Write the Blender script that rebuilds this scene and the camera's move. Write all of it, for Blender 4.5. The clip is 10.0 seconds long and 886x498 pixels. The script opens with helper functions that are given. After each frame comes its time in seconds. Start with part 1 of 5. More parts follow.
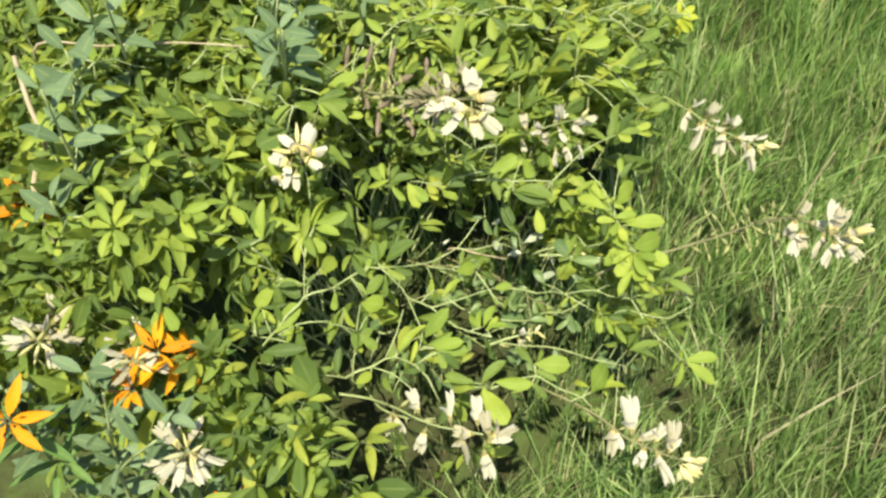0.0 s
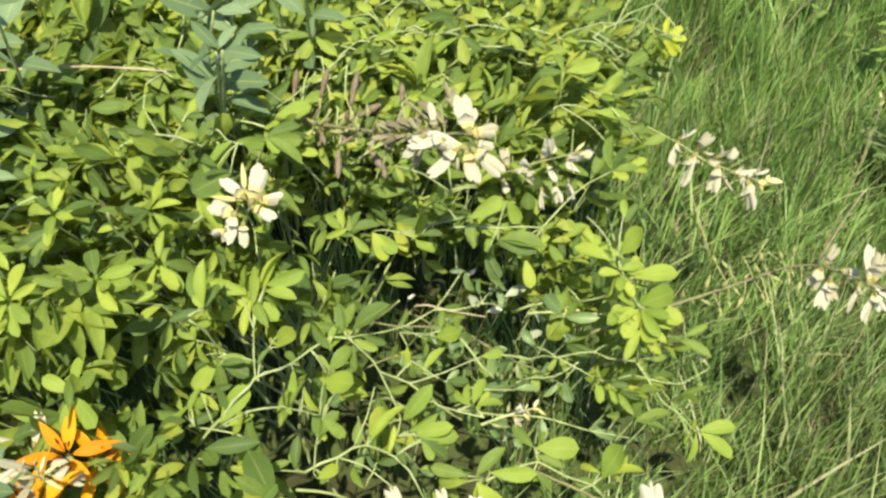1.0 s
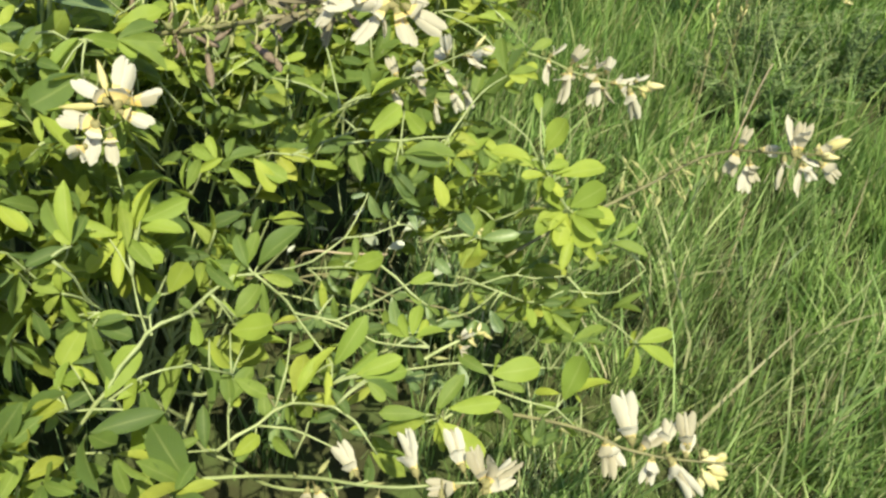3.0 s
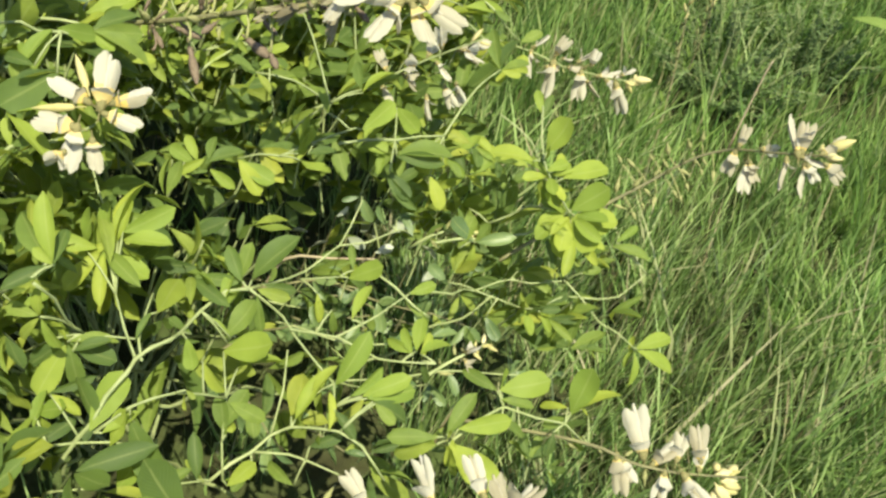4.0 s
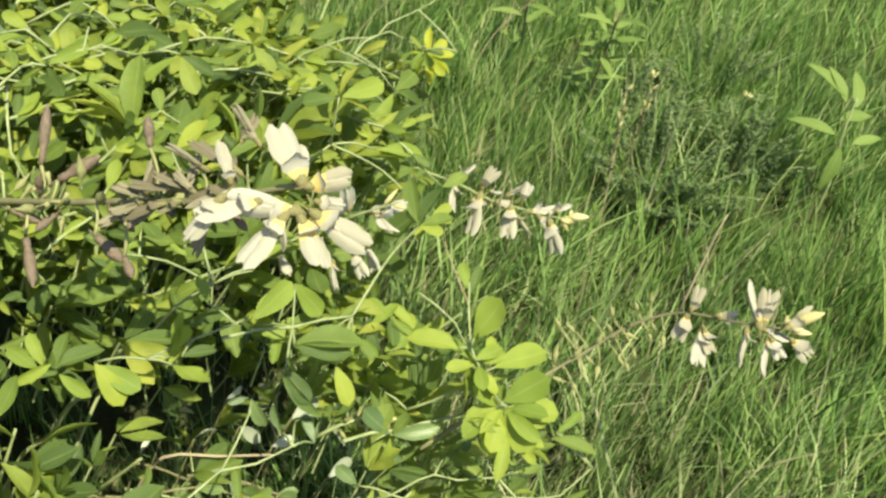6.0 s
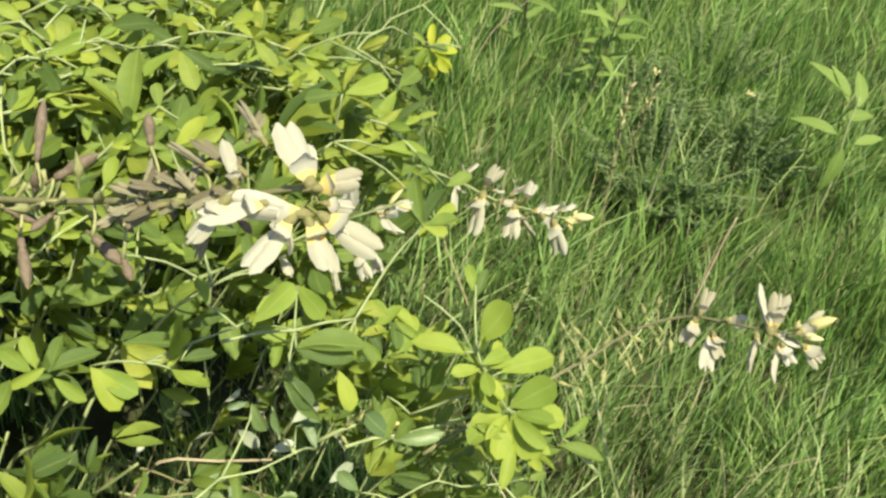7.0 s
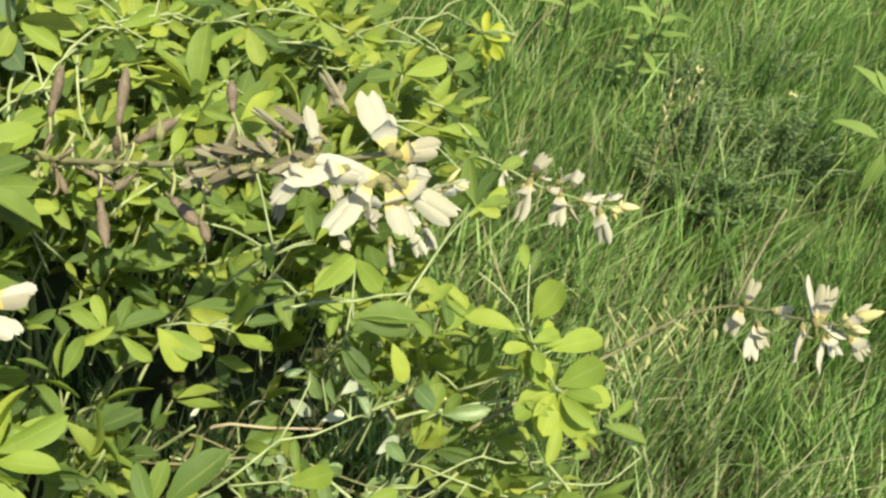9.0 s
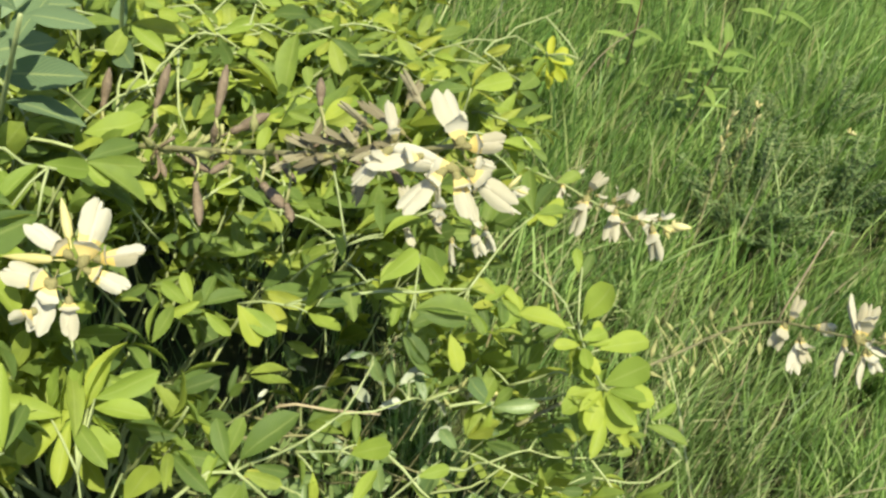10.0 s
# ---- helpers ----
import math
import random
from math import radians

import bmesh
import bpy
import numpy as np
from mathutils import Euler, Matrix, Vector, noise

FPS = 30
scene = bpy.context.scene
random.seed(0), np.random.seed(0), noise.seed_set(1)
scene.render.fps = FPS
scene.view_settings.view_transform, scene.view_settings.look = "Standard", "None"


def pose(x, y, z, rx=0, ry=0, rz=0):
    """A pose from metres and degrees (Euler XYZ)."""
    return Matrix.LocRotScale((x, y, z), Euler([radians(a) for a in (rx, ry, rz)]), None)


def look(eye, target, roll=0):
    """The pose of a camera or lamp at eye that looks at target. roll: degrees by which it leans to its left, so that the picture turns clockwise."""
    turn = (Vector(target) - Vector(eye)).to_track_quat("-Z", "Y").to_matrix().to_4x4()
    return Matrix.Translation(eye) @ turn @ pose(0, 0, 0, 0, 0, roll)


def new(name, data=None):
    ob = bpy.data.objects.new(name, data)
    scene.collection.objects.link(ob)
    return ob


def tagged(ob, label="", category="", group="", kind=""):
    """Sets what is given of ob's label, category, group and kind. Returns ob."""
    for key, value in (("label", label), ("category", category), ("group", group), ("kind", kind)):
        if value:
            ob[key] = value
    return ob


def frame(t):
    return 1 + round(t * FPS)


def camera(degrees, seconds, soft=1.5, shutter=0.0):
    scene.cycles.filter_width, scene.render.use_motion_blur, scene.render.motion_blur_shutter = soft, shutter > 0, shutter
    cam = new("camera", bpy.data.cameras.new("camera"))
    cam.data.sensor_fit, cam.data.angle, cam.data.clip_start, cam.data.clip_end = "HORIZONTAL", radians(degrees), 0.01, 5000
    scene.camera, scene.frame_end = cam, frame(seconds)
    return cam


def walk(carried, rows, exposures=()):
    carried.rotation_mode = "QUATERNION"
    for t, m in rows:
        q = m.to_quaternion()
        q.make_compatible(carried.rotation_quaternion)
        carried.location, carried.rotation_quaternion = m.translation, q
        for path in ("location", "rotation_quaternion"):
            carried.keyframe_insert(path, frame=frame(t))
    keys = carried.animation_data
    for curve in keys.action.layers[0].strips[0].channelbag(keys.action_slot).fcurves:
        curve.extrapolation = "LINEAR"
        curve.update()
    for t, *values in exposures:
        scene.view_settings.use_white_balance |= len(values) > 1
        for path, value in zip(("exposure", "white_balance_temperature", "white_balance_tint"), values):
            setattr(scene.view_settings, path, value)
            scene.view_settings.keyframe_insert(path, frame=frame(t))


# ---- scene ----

cam = camera(52.21, 10.0, soft=2.6)
PATH = [
    (0, 0.3411, -0.0985, 1.2829, 39.88, 5.03, 33.09),
    (0.5, 0.2704, -0.0281, 1.2368, 40.28, 3.89, 33.42),
    (1, 0.1953, -0.0190, 1.1714, 41.35, 1.49, 28.41),
    (1.5, 0.0978, -0.0474, 1.0824, 40.77, -2.04, 22.19),
    (2, 0.0915, -0.0671, 1.0349, 42.28, -2.94, 16.68),
    (2.2, 0.0880, -0.0628, 1.0320, 42.44, -3.84, 16.01),
    (3.3, 0.0511, -0.0587, 0.9822, 44.13, -5.26, 12.76),
    (3.5, 0.0378, -0.0377, 0.9879, 43.75, -6.31, 12.49),
    (4, -0.0032, -0.0245, 0.9660, 43.04, -7.55, 10.20),
    (4.5, 0.0003, -0.0001, 0.9659, 43.35, -7.84, 8.22),
    (5, -0.0049, 0.0723, 0.9569, 44.72, -8.77, 6.49),
    (5.5, -0.0211, 0.1078, 0.9523, 45.93, -10.17, 6.09),
    (6, -0.0175, 0.1502, 0.9562, 46.52, -10.34, 6.50),
    (6.2, -0.0133, 0.1630, 0.9587, 46.22, -10.23, 7.61),
    (7.3, -0.0311, 0.1663, 0.9433, 46.22, -11.12, 6.13),
    (7.5, -0.0207, 0.1732, 0.9513, 45.50, -11.05, 6.83),
    (8, -0.0263, 0.1631, 0.9461, 45.20, -11.20, 6.96),
    (8.5, -0.0384, 0.1634, 0.9410, 45.05, -11.30, 7.41),
    (9, -0.0501, 0.1402, 0.9407, 45.64, -11.50, 8.86),
    (9.5, -0.0635, 0.1171, 0.9474, 46.01, -11.74, 10.95),
    (10, -0.0466, 0.0840, 0.9540, 46.93, -11.12, 13.37),
]
walk(cam, [(t, pose(*p)) for t, *p in PATH], [(0, 1.17), (2, 1.05), (5, 1.00), (10, 1.00)])

# ---------------------------------------------------------------- light
SUN_ELEV, SUN_AZ = 68.0, 300.0      # degrees; azimuth of the sun counted from +x towards +y
sky_world = bpy.data.worlds.new("world")
scene.world = sky_world
sky_world.use_nodes = True
wn = sky_world.node_tree.nodes
sky = wn.new("ShaderNodeTexSky")
sky.sky_type = "NISHITA"
sky.sun_disc = False
sky.sun_elevation = radians(SUN_ELEV)
sky.sun_rotation = radians(90.0 - SUN_AZ)
sky_world.node_tree.links.new(sky.outputs[0], wn["Background"].inputs[0])
wn["Background"].inputs[1].default_value = 0.09
sun_data = bpy.data.lights.new("sun", "SUN")
sun_data.energy, sun_data.angle, sun_data.color = 4.6, radians(0.53), (1.0, 0.955, 0.71)
sun = new("sun", sun_data)
_sd = Vector((math.cos(radians(SUN_ELEV)) * math.cos(radians(SUN_AZ)),
              math.cos(radians(SUN_ELEV)) * math.sin(radians(SUN_AZ)), math.sin(radians(SUN_ELEV))))
sun.matrix_world = look(_sd * 20, (0, 0, 0))

# ---------------------------------------------------------------- materials


def node(nt, kind, **inputs):
    n = nt.nodes.new(kind)
    for key, value in inputs.items():
        n.inputs[key.replace("_", " ")].default_value = value
    return n


def ramp(nt, fac, stops):
    r = nt.nodes.new("ShaderNodeValToRGB")
    while len(r.color_ramp.elements) < len(stops):
        r.color_ramp.elements.new(0.5)
    for e, (p, c) in zip(r.color_ramp.elements, stops):
        e.position, e.color = p, (*c, 1)
    nt.links.new(fac, r.inputs[0])
    return r.outputs[0]


def mix(nt, fac, a, b, blend="MIX"):
    m = nt.nodes.new("ShaderNodeMix")
    m.data_type, m.blend_type = "RGBA", blend
    for sock, v in ((m.inputs[0], fac), (m.inputs[6], a), (m.inputs[7], b)):
        if isinstance(v, bpy.types.NodeSocket):
            nt.links.new(v, sock)
        elif isinstance(v, tuple):
            sock.default_value = (*v, 1)
        else:
            sock.default_value = v
    return m.outputs[2]


def maths(nt, op, a, b=0.0, c=0.0):
    m = nt.nodes.new("ShaderNodeMath")
    m.operation = op
    for sock, v in zip(m.inputs, (a, b, c)):
        if isinstance(v, bpy.types.NodeSocket):
            nt.links.new(v, sock)
        else:
            sock.default_value = v
    return m.outputs[0]


def chance(nt):
    """One random value for each leaf, whether it is an object or an island of a larger mesh."""
    g, o = nt.nodes.new("ShaderNodeNewGeometry"), nt.nodes.new("ShaderNodeObjectInfo")
    return maths(nt, "FRACT", maths(nt, "ADD", g.outputs["Random Per Island"], o.outputs["Random"]))


def blank(name):
    m = bpy.data.materials.new(name)
    m.use_nodes = True
    m.node_tree.nodes.clear()
    return m, m.node_tree


def finish(nt, surface):
    out = nt.nodes.new("ShaderNodeOutputMaterial")
    nt.links.new(surface, out.inputs[0])


def leafy(name, stops, through_col, share=0.4, rough=0.55, spec=0.22, veins=True, blotch=0.38, scale=95.0, bump=0.25):
    """Thin living tissue: a coloured sheet that also lets light through, with a pale midrib, side veins and blotches."""
    m, nt = blank(name)
    col = ramp(nt, chance(nt), stops)
    geo = nt.nodes.new("ShaderNodeNewGeometry")
    ns = node(nt, "ShaderNodeTexNoise", Scale=scale, Detail=3.0, Roughness=0.6)
    nt.links.new(geo.outputs["Position"], ns.inputs["Vector"])
    dark = maths(nt, "MULTIPLY", maths(nt, "SUBTRACT", ns.outputs[0], 0.35), blotch * 2.5)
    col = mix(nt, dark, col, stops[0][1])
    height = ns.outputs[0]
    if veins:
        uv = nt.nodes.new("ShaderNodeUVMap")
        uv.uv_map = "UVMap"
        sep = nt.nodes.new("ShaderNodeSeparateXYZ")
        nt.links.new(uv.outputs[0], sep.inputs[0])
        across = maths(nt, "ABSOLUTE", maths(nt, "SUBTRACT", sep.outputs[0], 0.5))
        rib = maths(nt, "LESS_THAN", across, 0.035)
        slant = maths(nt, "ADD", maths(nt, "MULTIPLY", sep.outputs[1], 46.0), maths(nt, "MULTIPLY", across, -34.0))
        side = maths(nt, "POWER", maths(nt, "ABSOLUTE", maths(nt, "SINE", slant)), 6.0)
        vein = maths(nt, "MAXIMUM", maths(nt, "MULTIPLY", rib, 0.28), maths(nt, "MULTIPLY", side, 0.10))
        col = mix(nt, vein, col, (0.42, 0.46, 0.16))
        height = maths(nt, "ADD", maths(nt, "MULTIPLY", side, 0.7), ns.outputs[0])
    bp = node(nt, "ShaderNodeBump", Strength=bump, Distance=0.0006)
    nt.links.new(height, bp.inputs["Height"])
    p = node(nt, "ShaderNodeBsdfPrincipled", Roughness=rough)
    p.inputs["Specular IOR Level"].default_value = spec
    nt.links.new(col, p.inputs["Base Color"])
    nt.links.new(bp.outputs[0], p.inputs["Normal"])
    tr = nt.nodes.new("ShaderNodeBsdfTranslucent")
    nt.links.new(mix(nt, 0.6, col, through_col), tr.inputs[0])
    ms = nt.nodes.new("ShaderNodeMixShader")
    ms.inputs[0].default_value = share
    nt.links.new(p.outputs[0], ms.inputs[1])
    nt.links.new(tr.outputs[0], ms.inputs[2])
    finish(nt, ms.outputs[0])
    return m


def matter(name, stops, scale=40.0, rough=0.7, spec=0.3, bump=0.4, dist=0.001, detail=4.0, stretch=(1, 1, 1)):
    """Opaque matter with noise at two scales, in object space."""
    m, nt = blank(name)
    tc = nt.nodes.new("ShaderNodeTexCoord")
    mp = node(nt, "ShaderNodeMapping")
    mp.inputs["Scale"].default_value = stretch
    nt.links.new(tc.outputs["Object"], mp.inputs[0])
    n1 = node(nt, "ShaderNodeTexNoise", Scale=scale, Detail=detail, Roughness=0.6)
    n2 = node(nt, "ShaderNodeTexNoise", Scale=scale * 0.13, Detail=2.0)
    for n in (n1, n2):
        nt.links.new(mp.outputs[0], n.inputs["Vector"])
    fac = maths(nt, "ADD", maths(nt, "MULTIPLY", n1.outputs[0], 0.6), maths(nt, "MULTIPLY", n2.outputs[0], 0.4))
    p = node(nt, "ShaderNodeBsdfPrincipled", Roughness=rough)
    p.inputs["Specular IOR Level"].default_value = spec
    nt.links.new(ramp(nt, fac, stops), p.inputs["Base Color"])
    bp = node(nt, "ShaderNodeBump", Strength=bump, Distance=dist)
    nt.links.new(n1.outputs[0], bp.inputs["Height"])
    nt.links.new(bp.outputs[0], p.inputs["Normal"])
    finish(nt, p.outputs[0])
    return m


INDIGO_LEAF = leafy("indigo_leaf", [(0.0, (0.060, 0.105, 0.032)), (0.32, (0.115, 0.180, 0.042)), (0.68, (0.200, 0.275, 0.052)), (0.92, (0.285, 0.345, 0.056)), (1.0, (0.38, 0.40, 0.060))],
                    (0.44, 0.49, 0.045), share=0.45)
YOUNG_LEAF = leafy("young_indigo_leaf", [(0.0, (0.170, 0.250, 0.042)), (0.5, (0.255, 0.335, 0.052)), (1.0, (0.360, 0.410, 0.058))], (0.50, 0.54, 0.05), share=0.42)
# the indigo leaf as it looks in shade, painted a duller green
SHADE_LEAF = leafy("shaded_indigo_leaf", [(0.0, (0.070, 0.120, 0.045)), (0.5, (0.115, 0.175, 0.062)), (1.0, (0.165, 0.230, 0.082))], (0.20, 0.30, 0.05), share=0.25, rough=0.36, spec=0.45)
# pale grey for glossy dead leaves, the sheen of their undersides painted in
PALE_LEAF = leafy("faded_leaf", [(0.0, (0.24, 0.27, 0.19)), (0.5, (0.34, 0.37, 0.28)), (1.0, (0.48, 0.50, 0.42))], (0.40, 0.42, 0.28), share=0.25, rough=0.38, spec=0.4)
# olive-brown dead thatch, darkened further for the shade between the blades
SHADED_THATCH = leafy("shaded_thatch_blade", [(0.0, (0.026, 0.033, 0.011)), (0.40, (0.052, 0.075, 0.022)), (0.75, (0.095, 0.117, 0.043)), (1.0, (0.173, 0.156, 0.086))], (0.16, 0.20, 0.048), share=0.2, rough=0.6, veins=False, blotch=0.4, scale=6.0, bump=0.1)
BLUE_LEAF = leafy("glaucous_leaf", [(0.0, (0.075, 0.120, 0.062)), (0.6, (0.120, 0.178, 0.092)), (1.0, (0.175, 0.240, 0.135))], (0.20, 0.32, 0.08), share=0.25, rough=0.7, spec=0.15)
LILY_LEAF = leafy("lily_leaf", [(0.0, (0.06, 0.13, 0.03)), (1.0, (0.13, 0.22, 0.06))], (0.2, 0.32, 0.04), share=0.25)
WEED_LEAF = leafy("weed_leaf", [(0.0, (0.050, 0.085, 0.028)), (0.6, (0.085, 0.140, 0.046)), (1.0, (0.150, 0.220, 0.080))], (0.20, 0.30, 0.06), share=0.3)
LANCE_LEAF = leafy("lance_leaf", [(0.0, (0.11, 0.18, 0.036)), (1.0, (0.20, 0.28, 0.065))], (0.35, 0.48, 0.04), share=0.35)
LUSH_GRASS = leafy("lush_grass_blade", [(0.0, (0.028, 0.056, 0.014)), (0.28, (0.092, 0.175, 0.042)), (0.62, (0.200, 0.340, 0.078)), (0.86, (0.335, 0.465, 0.130)), (0.97, (0.450, 0.480, 0.210)), (1.0, (0.30, 0.25, 0.13))],
                   (0.26, 0.46, 0.052), share=0.30, rough=0.45, veins=False, blotch=0.5, scale=4.0, bump=0.1)
GRASS = leafy("grass_blade", [(0.0, (0.035, 0.056, 0.020)), (0.25, (0.125, 0.205, 0.060)), (0.55, (0.275, 0.410, 0.118)), (0.75, (0.375, 0.505, 0.190)), (0.88, (0.490, 0.530, 0.255)), (0.97, (0.520, 0.460, 0.298)), (1.0, (0.360, 0.270, 0.154))],
              (0.30, 0.46, 0.073), share=0.30, rough=0.45, veins=False, blotch=0.5, scale=4.0, bump=0.1)
PETAL = leafy("cream_petal", [(0.0, (0.39, 0.35, 0.24)), (0.5, (0.51, 0.48, 0.37)), (1.0, (0.60, 0.575, 0.48))], (0.66, 0.62, 0.46), share=0.40, rough=0.6, spec=0.15, veins=False, blotch=0.14, scale=90.0)
YELLOW_LEAF = leafy("yellowed_leaf", [(0.0, (0.28, 0.34, 0.030)), (1.0, (0.43, 0.44, 0.035))], (0.65, 0.60, 0.03), share=0.4)
BUD_SKIN = leafy("bud_skin", [(0.0, (0.46, 0.42, 0.16)), (0.5, (0.58, 0.52, 0.24)), (1.0, (0.68, 0.62, 0.36))], (0.70, 0.62, 0.25), share=0.25, veins=False, blotch=0.3, scale=120.0)
PETAL_BASE = leafy("yellow_petal", [(0.0, (0.66, 0.50, 0.15)), (1.0, (0.70, 0.58, 0.27))], (0.90, 0.66, 0.15), share=0.35, veins=False, blotch=0.1)
LILY_PETAL = leafy("orange_tepal", [(0.0, (0.58, 0.18, 0.006)), (1.0, (0.72, 0.32, 0.012))], (0.85, 0.38, 0.012), share=0.3, rough=0.6, spec=0.12, veins=False, blotch=0.15, scale=120.0)
STEM = matter("pale_stem", [(0.30, (0.16, 0.19, 0.075)), (0.52, (0.26, 0.30, 0.13)), (0.75, (0.38, 0.41, 0.21))], scale=70.0, rough=0.55)
WILTED_PETAL = leafy("wilted_petal", [(0.0, (0.14, 0.12, 0.07)), (1.0, (0.33, 0.30, 0.19))], (0.46, 0.40, 0.26), share=0.25, veins=False, blotch=0.4, scale=140.0)
SPENT_STEM = matter("dull_stem", [(0.3, (0.10, 0.095, 0.05)), (0.55, (0.19, 0.18, 0.085)), (0.75, (0.28, 0.29, 0.13))], scale=60.0)
CALYX = matter("calyx", [(0.3, (0.12, 0.11, 0.045)), (0.6, (0.22, 0.20, 0.08)), (0.8, (0.32, 0.29, 0.13))], scale=120.0)
SPENT_SKIN = matter("spent_calyx_skin", [(0.3, (0.17, 0.17, 0.07)), (0.6, (0.30, 0.30, 0.12)), (0.8, (0.42, 0.40, 0.19))], scale=120.0)
POD = matter("wilted_pod", [(0.25, (0.07, 0.05, 0.035)), (0.5, (0.145, 0.108, 0.072)), (0.75, (0.25, 0.195, 0.13))], scale=90.0, rough=0.6)
DRY = matter("dry_stalk", [(0.3, (0.20, 0.15, 0.09)), (0.6, (0.36, 0.30, 0.20)), (0.8, (0.50, 0.44, 0.32))], scale=60.0, stretch=(1, 1, 0.15))
RED_STEM = matter("reddish_stem", [(0.3, (0.10, 0.06, 0.035)), (0.7, (0.22, 0.14, 0.08))], scale=60.0)
SPOT = matter("dark_throat", [(0.3, (0.03, 0.008, 0.004)), (0.7, (0.09, 0.02, 0.008))], scale=200.0)
SOIL = matter("thatch_soil", [(0.28, (0.018, 0.017, 0.009)), (0.45, (0.040, 0.042, 0.018)), (0.6, (0.060, 0.085, 0.026)), (0.78, (0.11, 0.13, 0.05))], scale=14.0, rough=0.95, spec=0.1, bump=0.8, dist=0.02, detail=8.0)

# ---------------------------------------------------------------- mesh helpers


def mesh_of(name, verts, faces, materials, uvs=None, mats=None, smooth=True):
    """A mesh from arrays of corners and of faces that all have the same number of corners."""
    me = bpy.data.meshes.new(name)
    verts, faces = np.asarray(verts, np.float32), np.asarray(faces, np.int32)
    k = faces.shape[1]
    me.vertices.add(len(verts))
    me.vertices.foreach_set("co", verts.ravel())
    me.loops.add(faces.size)
    me.loops.foreach_set("vertex_index", faces.ravel())
    me.polygons.add(len(faces))
    me.polygons.foreach_set("loop_start", np.arange(0, faces.size, k, dtype=np.int32))
    if mats is not None:
        me.polygons.foreach_set("material_index", np.asarray(mats, np.int32))
    for mt in materials:
        me.materials.append(mt)
    if uvs is not None:
        layer = me.uv_layers.new(name="UVMap")
        layer.data.foreach_set("uv", np.asarray(uvs, np.float32)[faces.ravel()].ravel())
    me.update(calc_edges=True)
    me.validate()
    me.polygons.foreach_set("use_smooth", np.full(len(faces), smooth))
    return me


def part(name, data, parent, label="", m=None, kind=""):
    ob = new(name, data)
    ob.parent = parent
    if m is not None:
        ob.matrix_basis = m
    return tagged(ob, label, kind=kind)


def thing(name, base, label, category, group=""):
    ob = new(name)
    ob.empty_display_size = 0.05
    ob.location = base
    return tagged(ob, label, category, group)


def frame_of(axis, normal):
    """A turn whose y lies along axis and whose z is as near to normal as it can be."""
    y = Vector(axis).normalized()
    z = Vector(normal) - y * Vector(normal).dot(y)
    z = z.normalized() if z.length > 1e-5 else y.orthogonal().normalized()
    x = y.cross(z)
    return Matrix((x, y, z)).transposed()


def leaf_shape(width, widest=0.58, fold=0.25, curl=0.15, wave=0.0, rows=6, blunt=0.55):
    """A leaf one unit long along y: corners, faces (quads), uvs. The blade folds up along the midrib and curls down to the tip."""
    v, u, q = [], [], []
    for i in range(rows + 1):
        s = i / rows
        t = s / widest if s < widest else 1 + (s - widest) / (1 - widest)
        w = 0.5 * width * (math.sin(t * math.pi / 2) ** (0.9 if t < 1 else blunt)) if 0 < s < 1 else 0.5 * width * 0.03
        z0 = -curl * s * s
        for j in (-1, 0, 1):
            lift = abs(j) * fold * w + wave * w * math.sin(7 * s + 2 * j)
            v.append((j * w, s, z0 + lift))
            u.append((0.5 + 0.5 * j, s))
    for i in range(rows):
        for j in range(2):
            a = 3 * i + j
            q.append((a, a + 1, a + 4, a + 3))
    return np.array(v), np.array(q), np.array(u)


def scatter(name, shapes, picks, mats4, materials, parent=None):
    """Many leaves in one mesh. picks: the shape's number for each leaf; mats4: an array of 4 x 4 placings."""
    vs, fs, us, at = [], [], [], 0
    for k, (v, q, u) in enumerate(shapes):
        here = mats4[picks == k]
        if not len(here):
            continue
        w = np.einsum("nij,vj->nvi", here[:, :3, :3], v) + here[:, None, :3, 3]
        n = len(here)
        vs.append(w.reshape(-1, 3))
        fs.append((q[None] + (np.arange(n) * len(v))[:, None, None]).reshape(-1, q.shape[1]) + at)
        us.append(np.tile(u, (n, 1)))
        at += n * len(v)
    return mesh_of(name, np.concatenate(vs), np.concatenate(fs), materials, np.concatenate(us))


